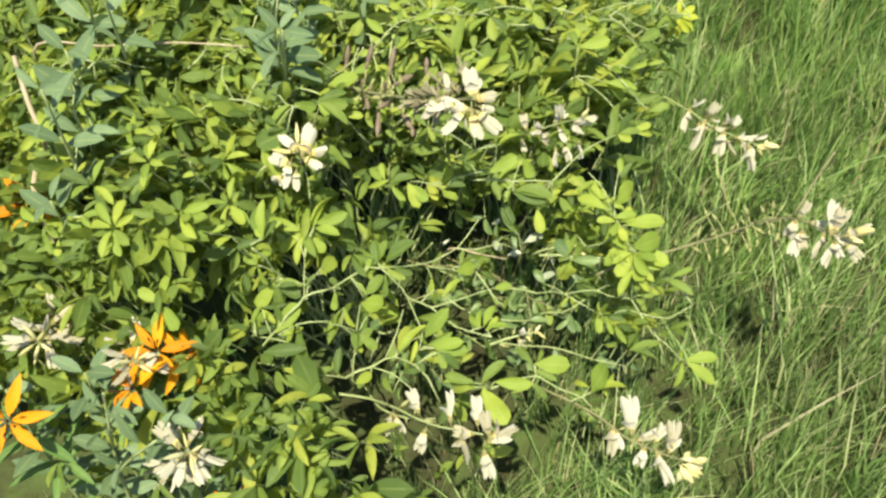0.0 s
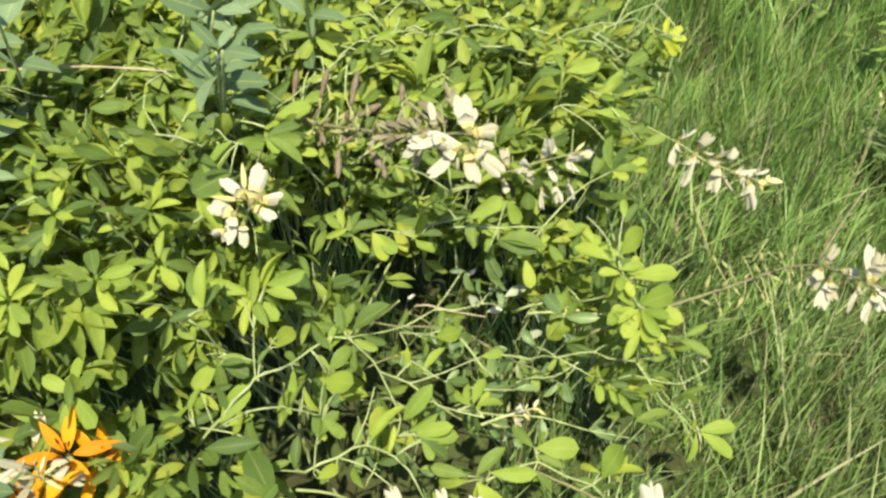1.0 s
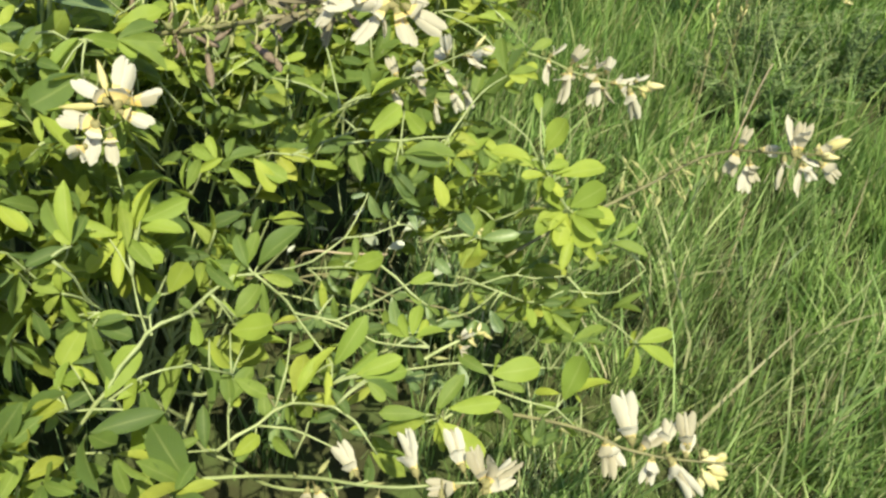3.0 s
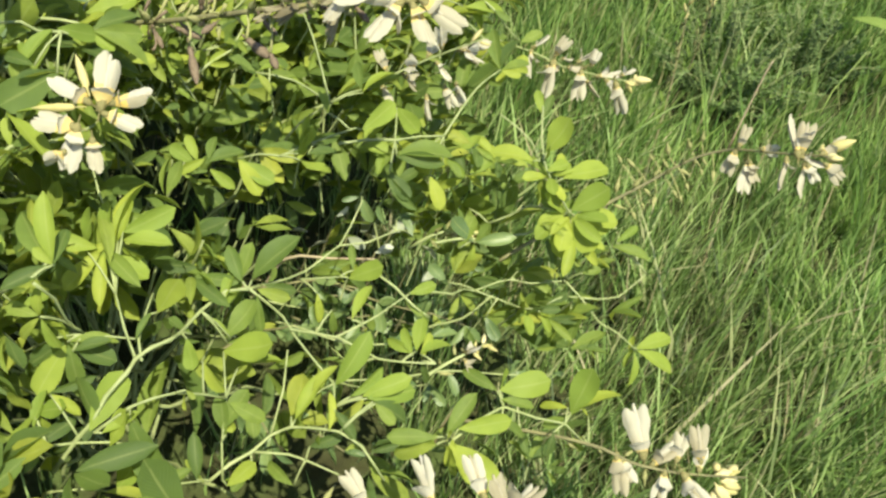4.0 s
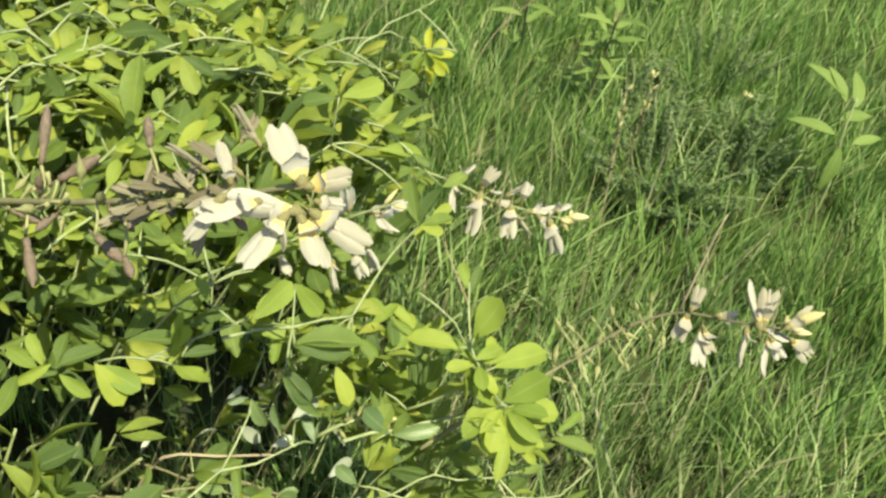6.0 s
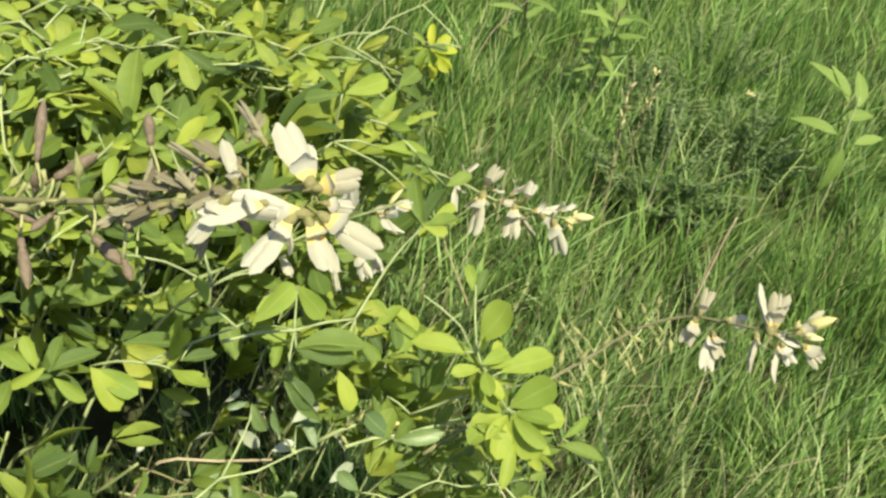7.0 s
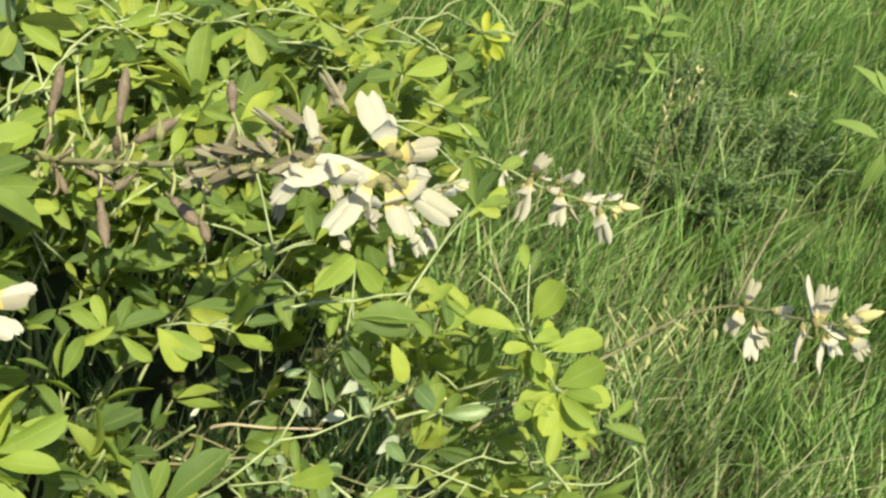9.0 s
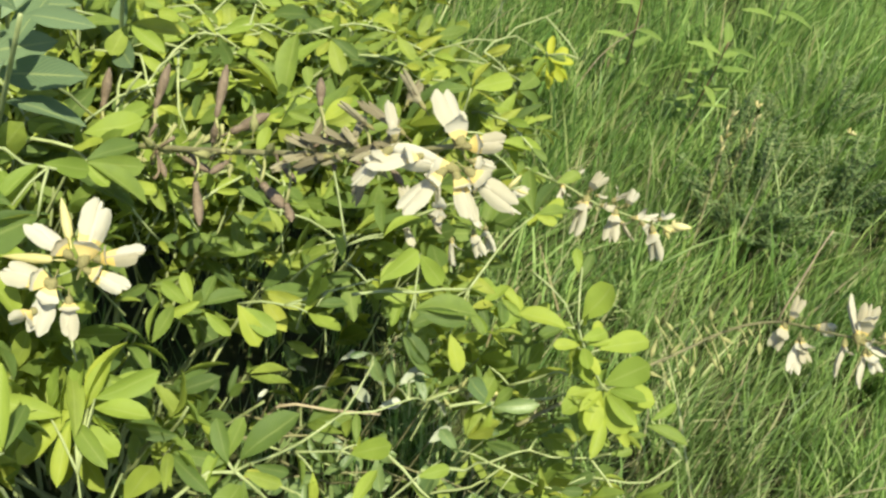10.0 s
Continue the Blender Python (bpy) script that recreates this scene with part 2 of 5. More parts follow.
def tube(name, points, radii, material, sides=7, wobble=0.0, bend=1.0):
    """A round stem along points, tapering through radii: smoothly bent, or with bend=0 straight from node to node and a little thicker there."""
    pts = [Vector(p) for p in points]
    fine, rad, knots = [], [], []
    for i in range(len(pts) - 1):
        p0, p1, p2, p3 = pts[max(i - 1, 0)], pts[i], pts[i + 1], pts[min(i + 2, len(pts) - 1)]
        steps = max(2, min(6, int((p2 - p1).length / 0.012)))
        for k in range(steps):
            t = k / steps
            curve = 0.5 * (2 * p1 + (p2 - p0) * t + (2 * p0 - 5 * p1 + 4 * p2 - p3) * t * t + (3 * p1 - p0 - 3 * p2 + p3) * t ** 3)
            fine.append(p1.lerp(p2, t).lerp(curve, bend))
            knots.append(k == 0)
            rad.append((i + t) / (len(pts) - 1))
    fine.append(pts[-1])
    rad.append(1.0)
    knots.append(True)
    v, q = [], []
    for i, (p, t) in enumerate(zip(fine, rad)):
        ahead = (fine[min(i + 1, len(fine) - 1)] - fine[max(i - 1, 0)])
        turn = frame_of(ahead if ahead.length > 1e-6 else (0, 0, 1), (0.3, 0.2, 1))
        r = np.interp(t, np.linspace(0, 1, len(radii)), radii)
        r *= (1 + wobble * math.sin(9.0 * i)) * (1.3 if knots[i] and bend < 0.5 else 1)
        for k in range(sides):
            a = 2 * math.pi * k / sides
            v.append(p + turn @ Vector((r * math.cos(a), 0, r * math.sin(a))))
    for i in range(len(fine) - 1):
        for k in range(sides):
            a, b = i * sides + k, i * sides + (k + 1) % sides
            q.append((a, b, b + sides, a + sides))
    n = len(v)
    v += [fine[0], fine[-1]]
    for k in range(sides):
        b = (k + 1) % sides
        q.append((n, b, k, k))
        e = (len(fine) - 1) * sides
        q.append((n + 1, e + k, e + b, e + b))
    me = bpy.data.meshes.new(name)
    me.from_pydata([tuple(p) for p in v], [], [tuple(dict.fromkeys(f)) for f in q])
    me.materials.append(material)
    me.polygons.foreach_set("use_smooth", np.full(len(me.polygons), True))
    me.update()
    return me


def matrix(at, turn, size):
    m = turn.to_4x4() @ Matrix.Diagonal((*(size if isinstance(size, tuple) else (size,) * 3), 1))
    m.translation = Vector(at)
    return m


# ---------------------------------------------------------------- ground and grass
def make_ground():
    bm = bmesh.new()
    rings, spokes = [0.0, 0.4, 0.8, 1.2, 1.7, 2.3, 3.2, 4.5, 7, 12, 25, 60, 150, 400, 1200], 48
    last = None
    for r in rings:
        if r == 0:
            row = [bm.verts.new((0, 0.8, 0))]
        else:
            row = []
            for k in range(spokes):
                a = 2 * math.pi * k / spokes
                x, y = r * math.cos(a), 0.8 + r * math.sin(a)
                h = 0.012 * noise.noise((x * 2.2, y * 2.2, 0)) + 0.05 * min(r / 6, 1) * noise.noise((x * 0.3, y * 0.3, 3))
                row.append(bm.verts.new((x, y, h - 0.012)))
        if last:
            for k in range(spokes):
                b = (k + 1) % spokes
                bm.faces.new((last[0], row[k], row[b]) if len(last) == 1 else (last[k], row[k], row[b], last[b]))
        last = row
    me = bpy.data.meshes.new("ground")
    bm.to_mesh(me)
    me.materials.append(SOIL)
    me.polygons.foreach_set("use_smooth", np.full(len(me.polygons), True))
    return tagged(new("ground", me), "dark soil and grass thatch of an open meadow", "ground", kind="structure")


make_ground()


def soft_noise(x, y, seed, size):
    """Smooth random hills over the plane, about -1 to 1."""
    r = np.random.RandomState(seed)
    out = 0
    for _ in range(7):
        a, ph, f = r.uniform(0, 2 * np.pi), r.uniform(0, 2 * np.pi), r.uniform(0.6, 1.8) / size
        out = out + np.sin(2 * np.pi * f * (x * np.cos(a) + y * np.sin(a)) + ph)
    return out / 3.5


def bush_edge(y):
    """How far to the right the bushes' foliage reaches, by depth."""
    return np.interp(y, [-0.2, 0.2, 0.3, 0.42, 0.52, 0.59, 0.64, 0.69, 0.76, 0.9, 1.0, 1.15, 1.4, 1.8], [-0.10, 0.0, 0.06, 0.12, 0.15, 0.16, 0.09, -0.03, -0.04, -0.01, -0.03, -0.22, -0.5, -0.9])


WEED_PATCHES = ((0.33, 1.29, 0.05), (0.40, 1.40, 0.14), (0.56, 1.54, 0.10), (0.36, 1.62, 0.09), (0.69, 1.46, 0.12), (0.20, 1.62, 0.07))


def grass_blades(n, per, length, width, seed, upright=1.0, stray=0.014, beyond=False):
    """Blades in tufts of about per blades, each tuft with a lean, a length and a colour of its own."""
    r = np.random.RandomState(seed)
    tufts = max(1, n // per)
    if beyond:
        # thinning out with distance all round
        d, turn = 1.5 + 6.2 * r.uniform(size=tufts) ** 1.25, r.uniform(0, 2 * np.pi, tufts)
        tx, ty = 0.2 + d * np.cos(turn), 1.1 + d * np.sin(turn)
        away = np.clip(d / 2.2, 1, 3)
    else:
        tx, ty = r.uniform(-1.95, 2.35, tufts), r.uniform(-1.05, 3.25, tufts)
        d = np.hypot(tx - 0.2, ty - 1.1) + 0.15 * soft_noise(tx, ty, 51, 0.6)
        near = r.uniform(size=tufts) < np.clip((2.05 - d) / 0.5, 0, 1)
        tx, ty = tx[near], ty[near]
        away = np.ones(len(tx))
    inside = tx < bush_edge(ty) - 0.10
    deep = tx < bush_edge(ty) - 0.20
    keep = (~inside | (r.uniform(size=len(tx)) < np.where(deep, 0.12, 0.36))) & (soft_noise(tx, ty, 21, 0.13) + 0.5 * soft_noise(tx, ty, 23, 0.06) + 1.5 * r.uniform(size=len(tx)) > -0.10)
    for cx, cy, rad in WEED_PATCHES:
        keep &= ((tx - cx) ** 2 + (ty - cy) ** 2 > rad ** 2) | (r.uniform(size=len(tx)) < 0.55)
    tx, ty, inside, away = tx[keep], ty[keep], inside[keep], away[keep]
    k = np.repeat(np.arange(len(tx)), r.poisson(per, len(tx)))
    n = len(k)
    x, y = tx[k] + r.normal(0, stray, n) * away[k], ty[k] + r.normal(0, stray, n) * away[k]
    t_flow = np.radians(80) + 0.8 * soft_noise(tx, ty, 8, 0.42) + r.normal(0, 1, len(tx)) * np.interp(ty, [0.7, 1.3], [0.7, 0.4])
    t_lean = np.clip(0.34 + 0.22 * soft_noise(tx, ty, 14, 0.22) + r.normal(0, 0.18, len(tx)), 0.05, 0.9)
    t_long = np.exp(r.normal(0, 0.20, len(tx))) * (1 + 0.20 * soft_noise(tx, ty, 9, 0.35))
    flow = t_flow[k] + r.normal(0, 1, n) * np.interp(y, [0.7, 1.3], [0.85, 0.55])
    L = length * t_long[k] * np.exp(r.normal(0, 0.30, n))
    lean = np.clip(t_lean[k] * upright + r.normal(0, 0.24, n), 0.02, 1.25)
    lean = np.where(inside[k], lean * 0.35, lean)
    w = width * np.minimum(np.exp(r.normal(0, 0.45, n)), 1.9) * away[k]
    s = np.array([0.0, 0.34, 0.68, 1.0])
    out = L[:, None] * (lean[:, None] * (0.35 * s + 0.65 * s ** 2)) * 0.78
    rise = L[:, None] * (s - 0.30 * lean[:, None] * s ** 2.2)
    cx, cy = x[:, None] + out * np.cos(flow)[:, None], y[:, None] + out * np.sin(flow)[:, None]
    kink = r.normal(0, 0.16, (n, 2)) * L[:, None]
    cx[:, 2:] += kink[:, :1] * np.array([0.5, 1.0])
    cy[:, 2:] += kink[:, 1:] * np.array([0.5, 1.0])
    side = flow + np.pi / 2 + r.normal(0, 0.7, n)
    sw = 0.5 * w[:, None] * np.array([0.8, 1.0, 0.7])
    v = np.empty((n, 7, 3))
    for m in range(3):
        for e, sg in enumerate((-1, 1)):
            v[:, 2 * m + e, 0] = cx[:, m] + sg * sw[:, m] * np.cos(side)
            v[:, 2 * m + e, 1] = cy[:, m] + sg * sw[:, m] * np.sin(side)
            v[:, 2 * m + e, 2] = rise[:, m] - 0.02
    v[:, 6, 0], v[:, 6, 1], v[:, 6, 2] = cx[:, 3], cy[:, 3], rise[:, 3] - 0.02
    t = np.array([(0, 1, 3), (0, 3, 2), (2, 3, 5), (2, 5, 4), (4, 5, 6)])
    f = (t[None] + 7 * np.arange(n)[:, None, None]).reshape(-1, 3)
    # lusher tufts out in the meadow, drier ones by the bushes
    lush_tuft = np.clip((ty - 0.85) / 0.7 + 0.40 * soft_noise(tx, ty, 41, 0.4) + 0.4 * (tx > 0.55) + r.normal(0, 0.25, len(tx)), 0.05, 0.95)
    lush = (r.uniform(size=n) < lush_tuft[k]).astype(int)
    return v.reshape(-1, 3), f, np.repeat(lush, 5)


def make_grass(name, label, material, *a, **k):
    v, f, lush = grass_blades(*a, **k)
    return tagged(new(name, mesh_of(name, v, f, [material, LUSH_GRASS if material is GRASS else material], mats=lush)), label, "grass", kind="stuff")


make_grass("meadow_grass", "fine green meadow grass in tangled tufts, lit by the sun", GRASS, 440000, 34, 0.092, 0.0021, 31)
make_grass("undergrowth_grass", "short fine grass and dry thatch near the soil, coloured darker for shade", SHADED_THATCH, 120000, 6, 0.050, 0.0026, 34, stray=0.03)
make_grass("tall_grass", "longer grass blades standing out of the meadow", GRASS, 15000, 6, 0.135, 0.0026, 32, upright=0.8, stray=0.02)
make_grass("meadow_grass_beyond", "meadow grass running on away from the bushes", GRASS, 70000, 12, 0.12, 0.005, 33, beyond=True)

# ---------------------------------------------------------------- flowers


def pea_flower(name, spread=1.0, wilt=0.0, seed=0, dead=False, broad=1.0, foot=1):
    """A cream pea flower one unit long along y: pedicel, calyx, a plump pair of wings round the keel, and a short banner bent back from a yellow foot."""
    r = random.Random(seed)
    v, f, mi = [], [], []

    def ring_body(rows, mat, sides=8):
        """rows: (y, z, half width, half height); a closed, lofted body."""
        at = len(v)
        for y, z, a, b in rows:
            for k in range(sides):
                t = 2 * math.pi * k / sides
                v.append((a * math.cos(t), y, z + b * math.sin(t)))
        for i in range(len(rows) - 1):
            for k in range(sides):
                p, q = at + i * sides + k, at + i * sides + (k + 1) % sides
                f.append((p, q, q + sides, p + sides))
                mi.append(mat)

    ring_body([(0, 0, 0.016, 0.016), (0.10, 0.01, 0.016, 0.016), (0.16, 0.015, 0.024, 0.024)], 1, 5)
    ring_body([(0.14, 0.015, 0.024, 0.024), (0.18, 0.015, 0.075, 0.08), (0.25, 0.015, 0.10, 0.105), (0.32, 0.015, 0.092, 0.098)], 1, 7)
    d = -0.05 - 0.14 * wilt
    ring_body([(0.26, 0, 0.05, 0.05), (0.40, -0.01, 0.06, 0.075), (0.58, -0.02 + d * 0.3, 0.07, 0.095), (0.76, -0.02 + d * 0.7, 0.065, 0.085), (0.90, d, 0.045, 0.055), (0.98, 0.01 + d, 0.03, 0.035), (1.0, 0.01 + d, 0.004, 0.004)], 0)
    # wings: two oblong, round-ended petals either side of the keel, one longer than the other
    n = 8
    for sg in (-1, 1):
        at = len(v)
        off, reach = r.uniform(0.4, 1.2) * spread, r.uniform(0.64, 0.78)
        lean = r.uniform(-0.05, 0.10)
        for i in range(n + 1):
            s = i / n
            w = broad * (0.145 - 0.03 * wilt) * (0.25 + 0.75 * min(1, (s / 0.5) ** 0.8)) * (max(0.03, 1 - ((s - 0.6) / 0.405) ** 2) ** 0.5 if s > 0.6 else 1)
            for c in (-1, -0.5, 0, 0.5, 1):
                v.append((sg * (0.03 + 0.03 * min(1.0, spread) + (0.03 * s + 0.13 * s * s) * off) + c * w, 0.27 + reach * s, 0.055 + lean * s + d * s - 0.55 * w * c * c))
        for i in range(n):
            for j in range(4):
                p = at + 5 * i + j
                f.append((p, p + 1, p + 6, p + 5))
                mi.append(2 if i < foot else 0)
    # banner: a broad rounded petal that rises from the calyx and bends back, folded along its middle
    at = len(v)
    n, cols = 6, 5
    tw, tall = r.uniform(-0.07, 0.07), 0.55 + 0.45 * spread
    for i in range(n + 1):
        s = i / n
        half = (0.06 + 0.16 * math.sin(min(1.0, s + 0.05) * math.pi * 0.72)) * (1 if i < n else 0.62)
        for j in range(cols):
            c = 2 * j / (cols - 1) - 1
            y = 0.27 + 0.30 * math.sin(s * 1.6) * tall * (1 - 0.15 * wilt)
            z = 0.08 + (0.12 * s + 0.26 * s * s) * tall
            v.append((half * c * (1 - 0.35 * wilt) + tw * s, y - 0.04 * s * c * c, z - 0.09 * c * c * (0.4 + s)))
    for i in range(n):
        for j in range(cols - 1):
            p = at + i * cols + j
            f.append((p, p + 1, p + cols + 1, p + cols))
            mi.append(2 if i < foot else 0)
    # crumpled and uneven petals
    v[:] = [(x + r.uniform(-1, 1) * 0.012 * (y > 0.35), y + r.uniform(-1, 1) * 0.008 * (y > 0.45), z + r.uniform(-1, 1) * 0.016 * (y > 0.35)) for x, y, z in v]
    me = bpy.data.meshes.new(name)
    me.from_pydata(v, [], f)
    for mt in ((WILTED_PETAL, CALYX, WILTED_PETAL) if dead else (PETAL, CALYX, PETAL_BASE)):
        me.materials.append(mt)
    me.polygons.foreach_set("material_index", mi)
    me.polygons.foreach_set("use_smooth", np.full(len(f), True))
    me.update()
    return me


def lathe(name, rows, material, sides=8, lean=0.0):
    """A round body along y from rows of (y, radius)."""
    v, f = [], []
    for y, r in rows:
        for k in range(sides):
            a = 2 * math.pi * k / sides
            v.append((r * math.cos(a), y, r * math.sin(a) + lean * y * y))
    for i in range(len(rows) - 1):
        for k in range(sides):
            p, q = i * sides + k, i * sides + (k + 1) % sides
            f.append((p, q, q + sides, p + sides))
    me = bpy.data.meshes.new(name)
    me.from_pydata(v, [], f)
    me.materials.append(material)
    me.polygons.foreach_set("use_smooth", np.full(len(f), True))
    me.update()
    return me


FLOWERS = [pea_flower("flower", 1.0, 0.0, 1), pea_flower("flower", 0.9, 0.2, 11), pea_flower("flower", 1.3, 0.0, 12), pea_flower("flower", 0.75, 0.3, 2), pea_flower("flower", 1.15, 0.1, 3), pea_flower("flower", 0.45, 0.6, 4), pea_flower("flower", 0.10, 0.0, 21), pea_flower("flower", 0.25, 0.1, 22), pea_flower("flower", 0.15, 0.2, 23), pea_flower("flower", 0.35, 0.0, 24, broad=1.2, foot=3), pea_flower("flower", 0.55, 0.1, 25, broad=1.15, foot=2), pea_flower("flower", 0.20, 0.3, 26, broad=1.1, foot=1), pea_flower("flower", 0.2, 0.0, 27, broad=1.1, foot=2)]
DEAD_FLOWERS = [pea_flower("wilted_flower", 0.35, 1.0, 5, True), pea_flower("wilted_flower", 0.6, 0.8, 6, True)]
BUD = lathe("bud", [(0, 0.02), (0.2, 0.03), (0.25, 0.11), (0.5, 0.14), (0.8, 0.09), (1.0, 0.01)], BUD_SKIN, 7)
SPENT = lathe("spent_calyx", [(0, 0.02), (0.35, 0.025), (0.45, 0.12), (0.7, 0.15), (0.9, 0.08), (1.25, 0.012)], SPENT_SKIN, 7, 0.22)
PODS = [lathe("pod", [(0, 0.02), (0.18, 0.025), (0.22, 0.07), (0.34, 0.075), (0.36, 0.06), (0.5, 0.105), (0.7, 0.115), (0.88, 0.08), (1.0, 0.012)], POD, 8, 0.06)]

# ---------------------------------------------------------------- leaves
LEAF_FORMS = [leaf_shape(0.40, 0.68, 0.35, 0.16, 0.12, 9, 0.36), leaf_shape(0.34, 0.64, 0.60, 0.28, 0.16, 9, 0.40), leaf_shape(0.44, 0.66, 0.22, -0.12, 0.20, 9, 0.34), leaf_shape(0.31, 0.62, 0.85, 0.34, 0.12, 9, 0.44)]
FOLIAGE_FORMS = [leaf_shape(0.34, 0.60, 0.36, 0.16, 0.14, 6, 0.50), leaf_shape(0.28, 0.57, 0.60, 0.28, 0.18, 6, 0.55), leaf_shape(0.37, 0.62, 0.22, -0.12, 0.20, 6, 0.46), leaf_shape(0.24, 0.54, 0.85, 0.34, 0.14, 6, 0.60)]
LEAF_MESHES = [mesh_of("leaf", *s[:2], [INDIGO_LEAF], s[2]) for s in LEAF_FORMS]
YOUNG_MESHES = [mesh_of("leaf", *s[:2], [YOUNG_LEAF], s[2]) for s in LEAF_FORMS]
SHADE_MESHES = [mesh_of("leaf", *s[:2], [SHADE_LEAF], s[2]) for s in LEAF_FORMS]
UP_VIEW = Vector((-0.05, -0.45, 0.85))

bush = thing("wild_indigo", (-0.36, 0.50, 0.0), "spreading wild indigo bush with yellow-green three-part leaves and cream flower spikes", "bush", "wild indigo bushes")
bush_back = thing("wild_indigo", (-0.42, 0.98, 0.0), "yellow-green wild indigo bush behind the flowering one", "bush", "wild indigo bushes")
bush_side = thing("wild_indigo", (-0.82, 0.42, 0.0), "dense wild indigo bush with yellow-green leaves beside orange lilies", "bush", "wild indigo bushes")
HOME = {b: Matrix.Translation(b.location).inverted() for b in (bush, bush_back, bush_side)}
lr = random.Random(5)
twig_ends = []


def lay_leaf(parent, at, reach, meshes=None, wide=1.0, sway=0.35):
    length = Vector(reach).length
    normal = UP_VIEW + Vector((lr.gauss(0, sway), lr.gauss(0, sway), lr.gauss(0, 0.2)))
    k = lr.randrange(4)
    m = matrix(at, frame_of(reach, normal), (length * wide * lr.uniform(0.9, 1.15), length, length))
    return part("leaf", (meshes or LEAF_MESHES)[k], parent, m=HOME[parent] @ m)


def zigzag(points, step=0.030, off=0.0028):
    """The same line with a small kink at each node, as these stems grow."""
    out, sg = [Vector(points[0])], 1
    for p, q in zip(points, points[1:]):
        p, q = Vector(p), Vector(q)
        n = max(1, round((q - p).length / step))
        side = (q - p).cross(Vector((0.3, -0.6, 0.7))).normalized()
        for k in range(1, n + 1):
            sg = -sg
            out.append(p.lerp(q, k / n) + (side * sg * off * lr.uniform(0.4, 1.4) if (k < n) else Vector()))
    return out


def twig(*points, parent=None, r=(0.0014, 0.0009)):
    """A thin, pale side branch through the given places."""
    b = parent or bush
    me = tube("twig", [HOME[b] @ p for p in zigzag(points, 0.026, 0.0022)], [0.70 * a for a in r], STEM, 7, 0.05, 0.25)
    twig_ends.extend((b, Vector(p)) for p in points)
    return part("twig", me, b)


def sprig(at, *reaches, parent=None):
    """A tuft of leaflets round one node; reaches in millimetres. A thin stalk ties it to the nearest branch."""
    b = parent or bush
    at = Vector(at)
    for reach in reaches:
        reach = Vector(reach) / 1000
        if reach.length > 0.042:
            reach *= 0.042 / reach.length
        # low in the gap, most leaflets take the leaf with shade in its colour
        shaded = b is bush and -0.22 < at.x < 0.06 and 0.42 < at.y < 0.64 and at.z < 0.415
        lay_leaf(b, at + reach * 0.06, reach, SHADE_MESHES if shaded and lr.random() < 0.75 else YOUNG_MESHES if lr.random() < 0.45 else None)
    near = min((p for q, p in twig_ends if q is b), key=lambda p: (p - at).length + 0.8 * max(0, p.z - at.z), default=None)
    if near is not None and 0.008 < (near - at).length < 0.16:
        mid = (near + at) / 2 + Vector((0, 0, 0.12 * (near - at).length))
        part("leaf_stalk", tube("leaf_stalk", [HOME[b] @ p for p in (near, mid, at)], (0.0012, 0.0008), STEM, 5), b)


def spray(*rows, young=0.5, dim=False, parent=None, size=1.05, wide=1.0, sway=0.45):
    """Leaflets one by one: where each is joined, and how far it reaches from there in millimetres. Thin stalks tie them to the nearest branch."""
    b = parent or bush
    ends = [p for q, p in twig_ends if q is b]
    for x, y, z, dx, dy, dz in rows:
        at, reach = Vector((x, y, z)), Vector((dx, dy, dz)) / 1000
        lay_leaf(b, at, reach * size, SHADE_MESHES if dim else YOUNG_MESHES if lr.random() < young else None, wide * lr.uniform(0.85, 1.2), sway)
        for _ in range(lr.choice((0, 0, 1, 1))):
            turn = reach * lr.uniform(0.3, 0.6) + Vector((lr.gauss(0, 0.010), lr.gauss(0, 0.010), lr.gauss(0, 0.009)))
            lay_leaf(b, at + Vector((lr.gauss(0, 0.003), lr.gauss(0, 0.003), -0.003)), turn, SHADE_MESHES if dim else YOUNG_MESHES if lr.random() < young else None, lr.uniform(0.6, 1.0), 0.8)
        near = min(ends, key=lambda p: (p - at).length)
        if 0.006 < (near - at).length < 0.05:
            mid = (near + at) / 2 + Vector((0, 0, 0.1 * (near - at).length))
            part("leaf_stalk", tube("leaf_stalk", [HOME[b] @ p for p in (near, mid, at)], (0.0010, 0.0007), STEM, 5), b)


# the main branches, from the crown outwards
CROWN = Vector((-0.36, 0.50, 0.02))
def limb(*points, parent=None, r=(0.0027, 0.0018, 0.0011)):
    b = parent or bush
    twig_ends.extend((b, Vector(p)) for p in points[1:])
    return part("branch", tube("branch", [HOME[b] @ p for p in zigzag(points, 0.038, 0.0045)], r, STEM, 7, 0.15), b)


limb(CROWN, (-0.33, 0.40, 0.16), (-0.27, 0.26, 0.30), (-0.244, 0.238, 0.370))
limb(CROWN, (-0.30, 0.46, 0.20), (-0.24, 0.42, 0.36), (-0.20, 0.42, 0.45))
limb(CROWN, (-0.31, 0.55, 0.22), (-0.22, 0.58, 0.38), (-0.15, 0.60, 0.46))
limb(CROWN, (-0.26, 0.50, 0.10), (-0.14, 0.50, 0.16), (-0.05, 0.53, 0.22), (0.03, 0.57, 0.29))
limb(CROWN, (-0.28, 0.41, 0.14), (-0.19, 0.33, 0.25), (-0.10, 0.29, 0.30), (-0.03, 0.30, 0.33))
limb(CROWN, (-0.37, 0.56, 0.25), (-0.36, 0.60, 0.45), (-0.33, 0.62, 0.55))
limb(CROWN, (-0.40, 0.45, 0.25), (-0.38, 0.36, 0.45), (-0.36, 0.33, 0.58))
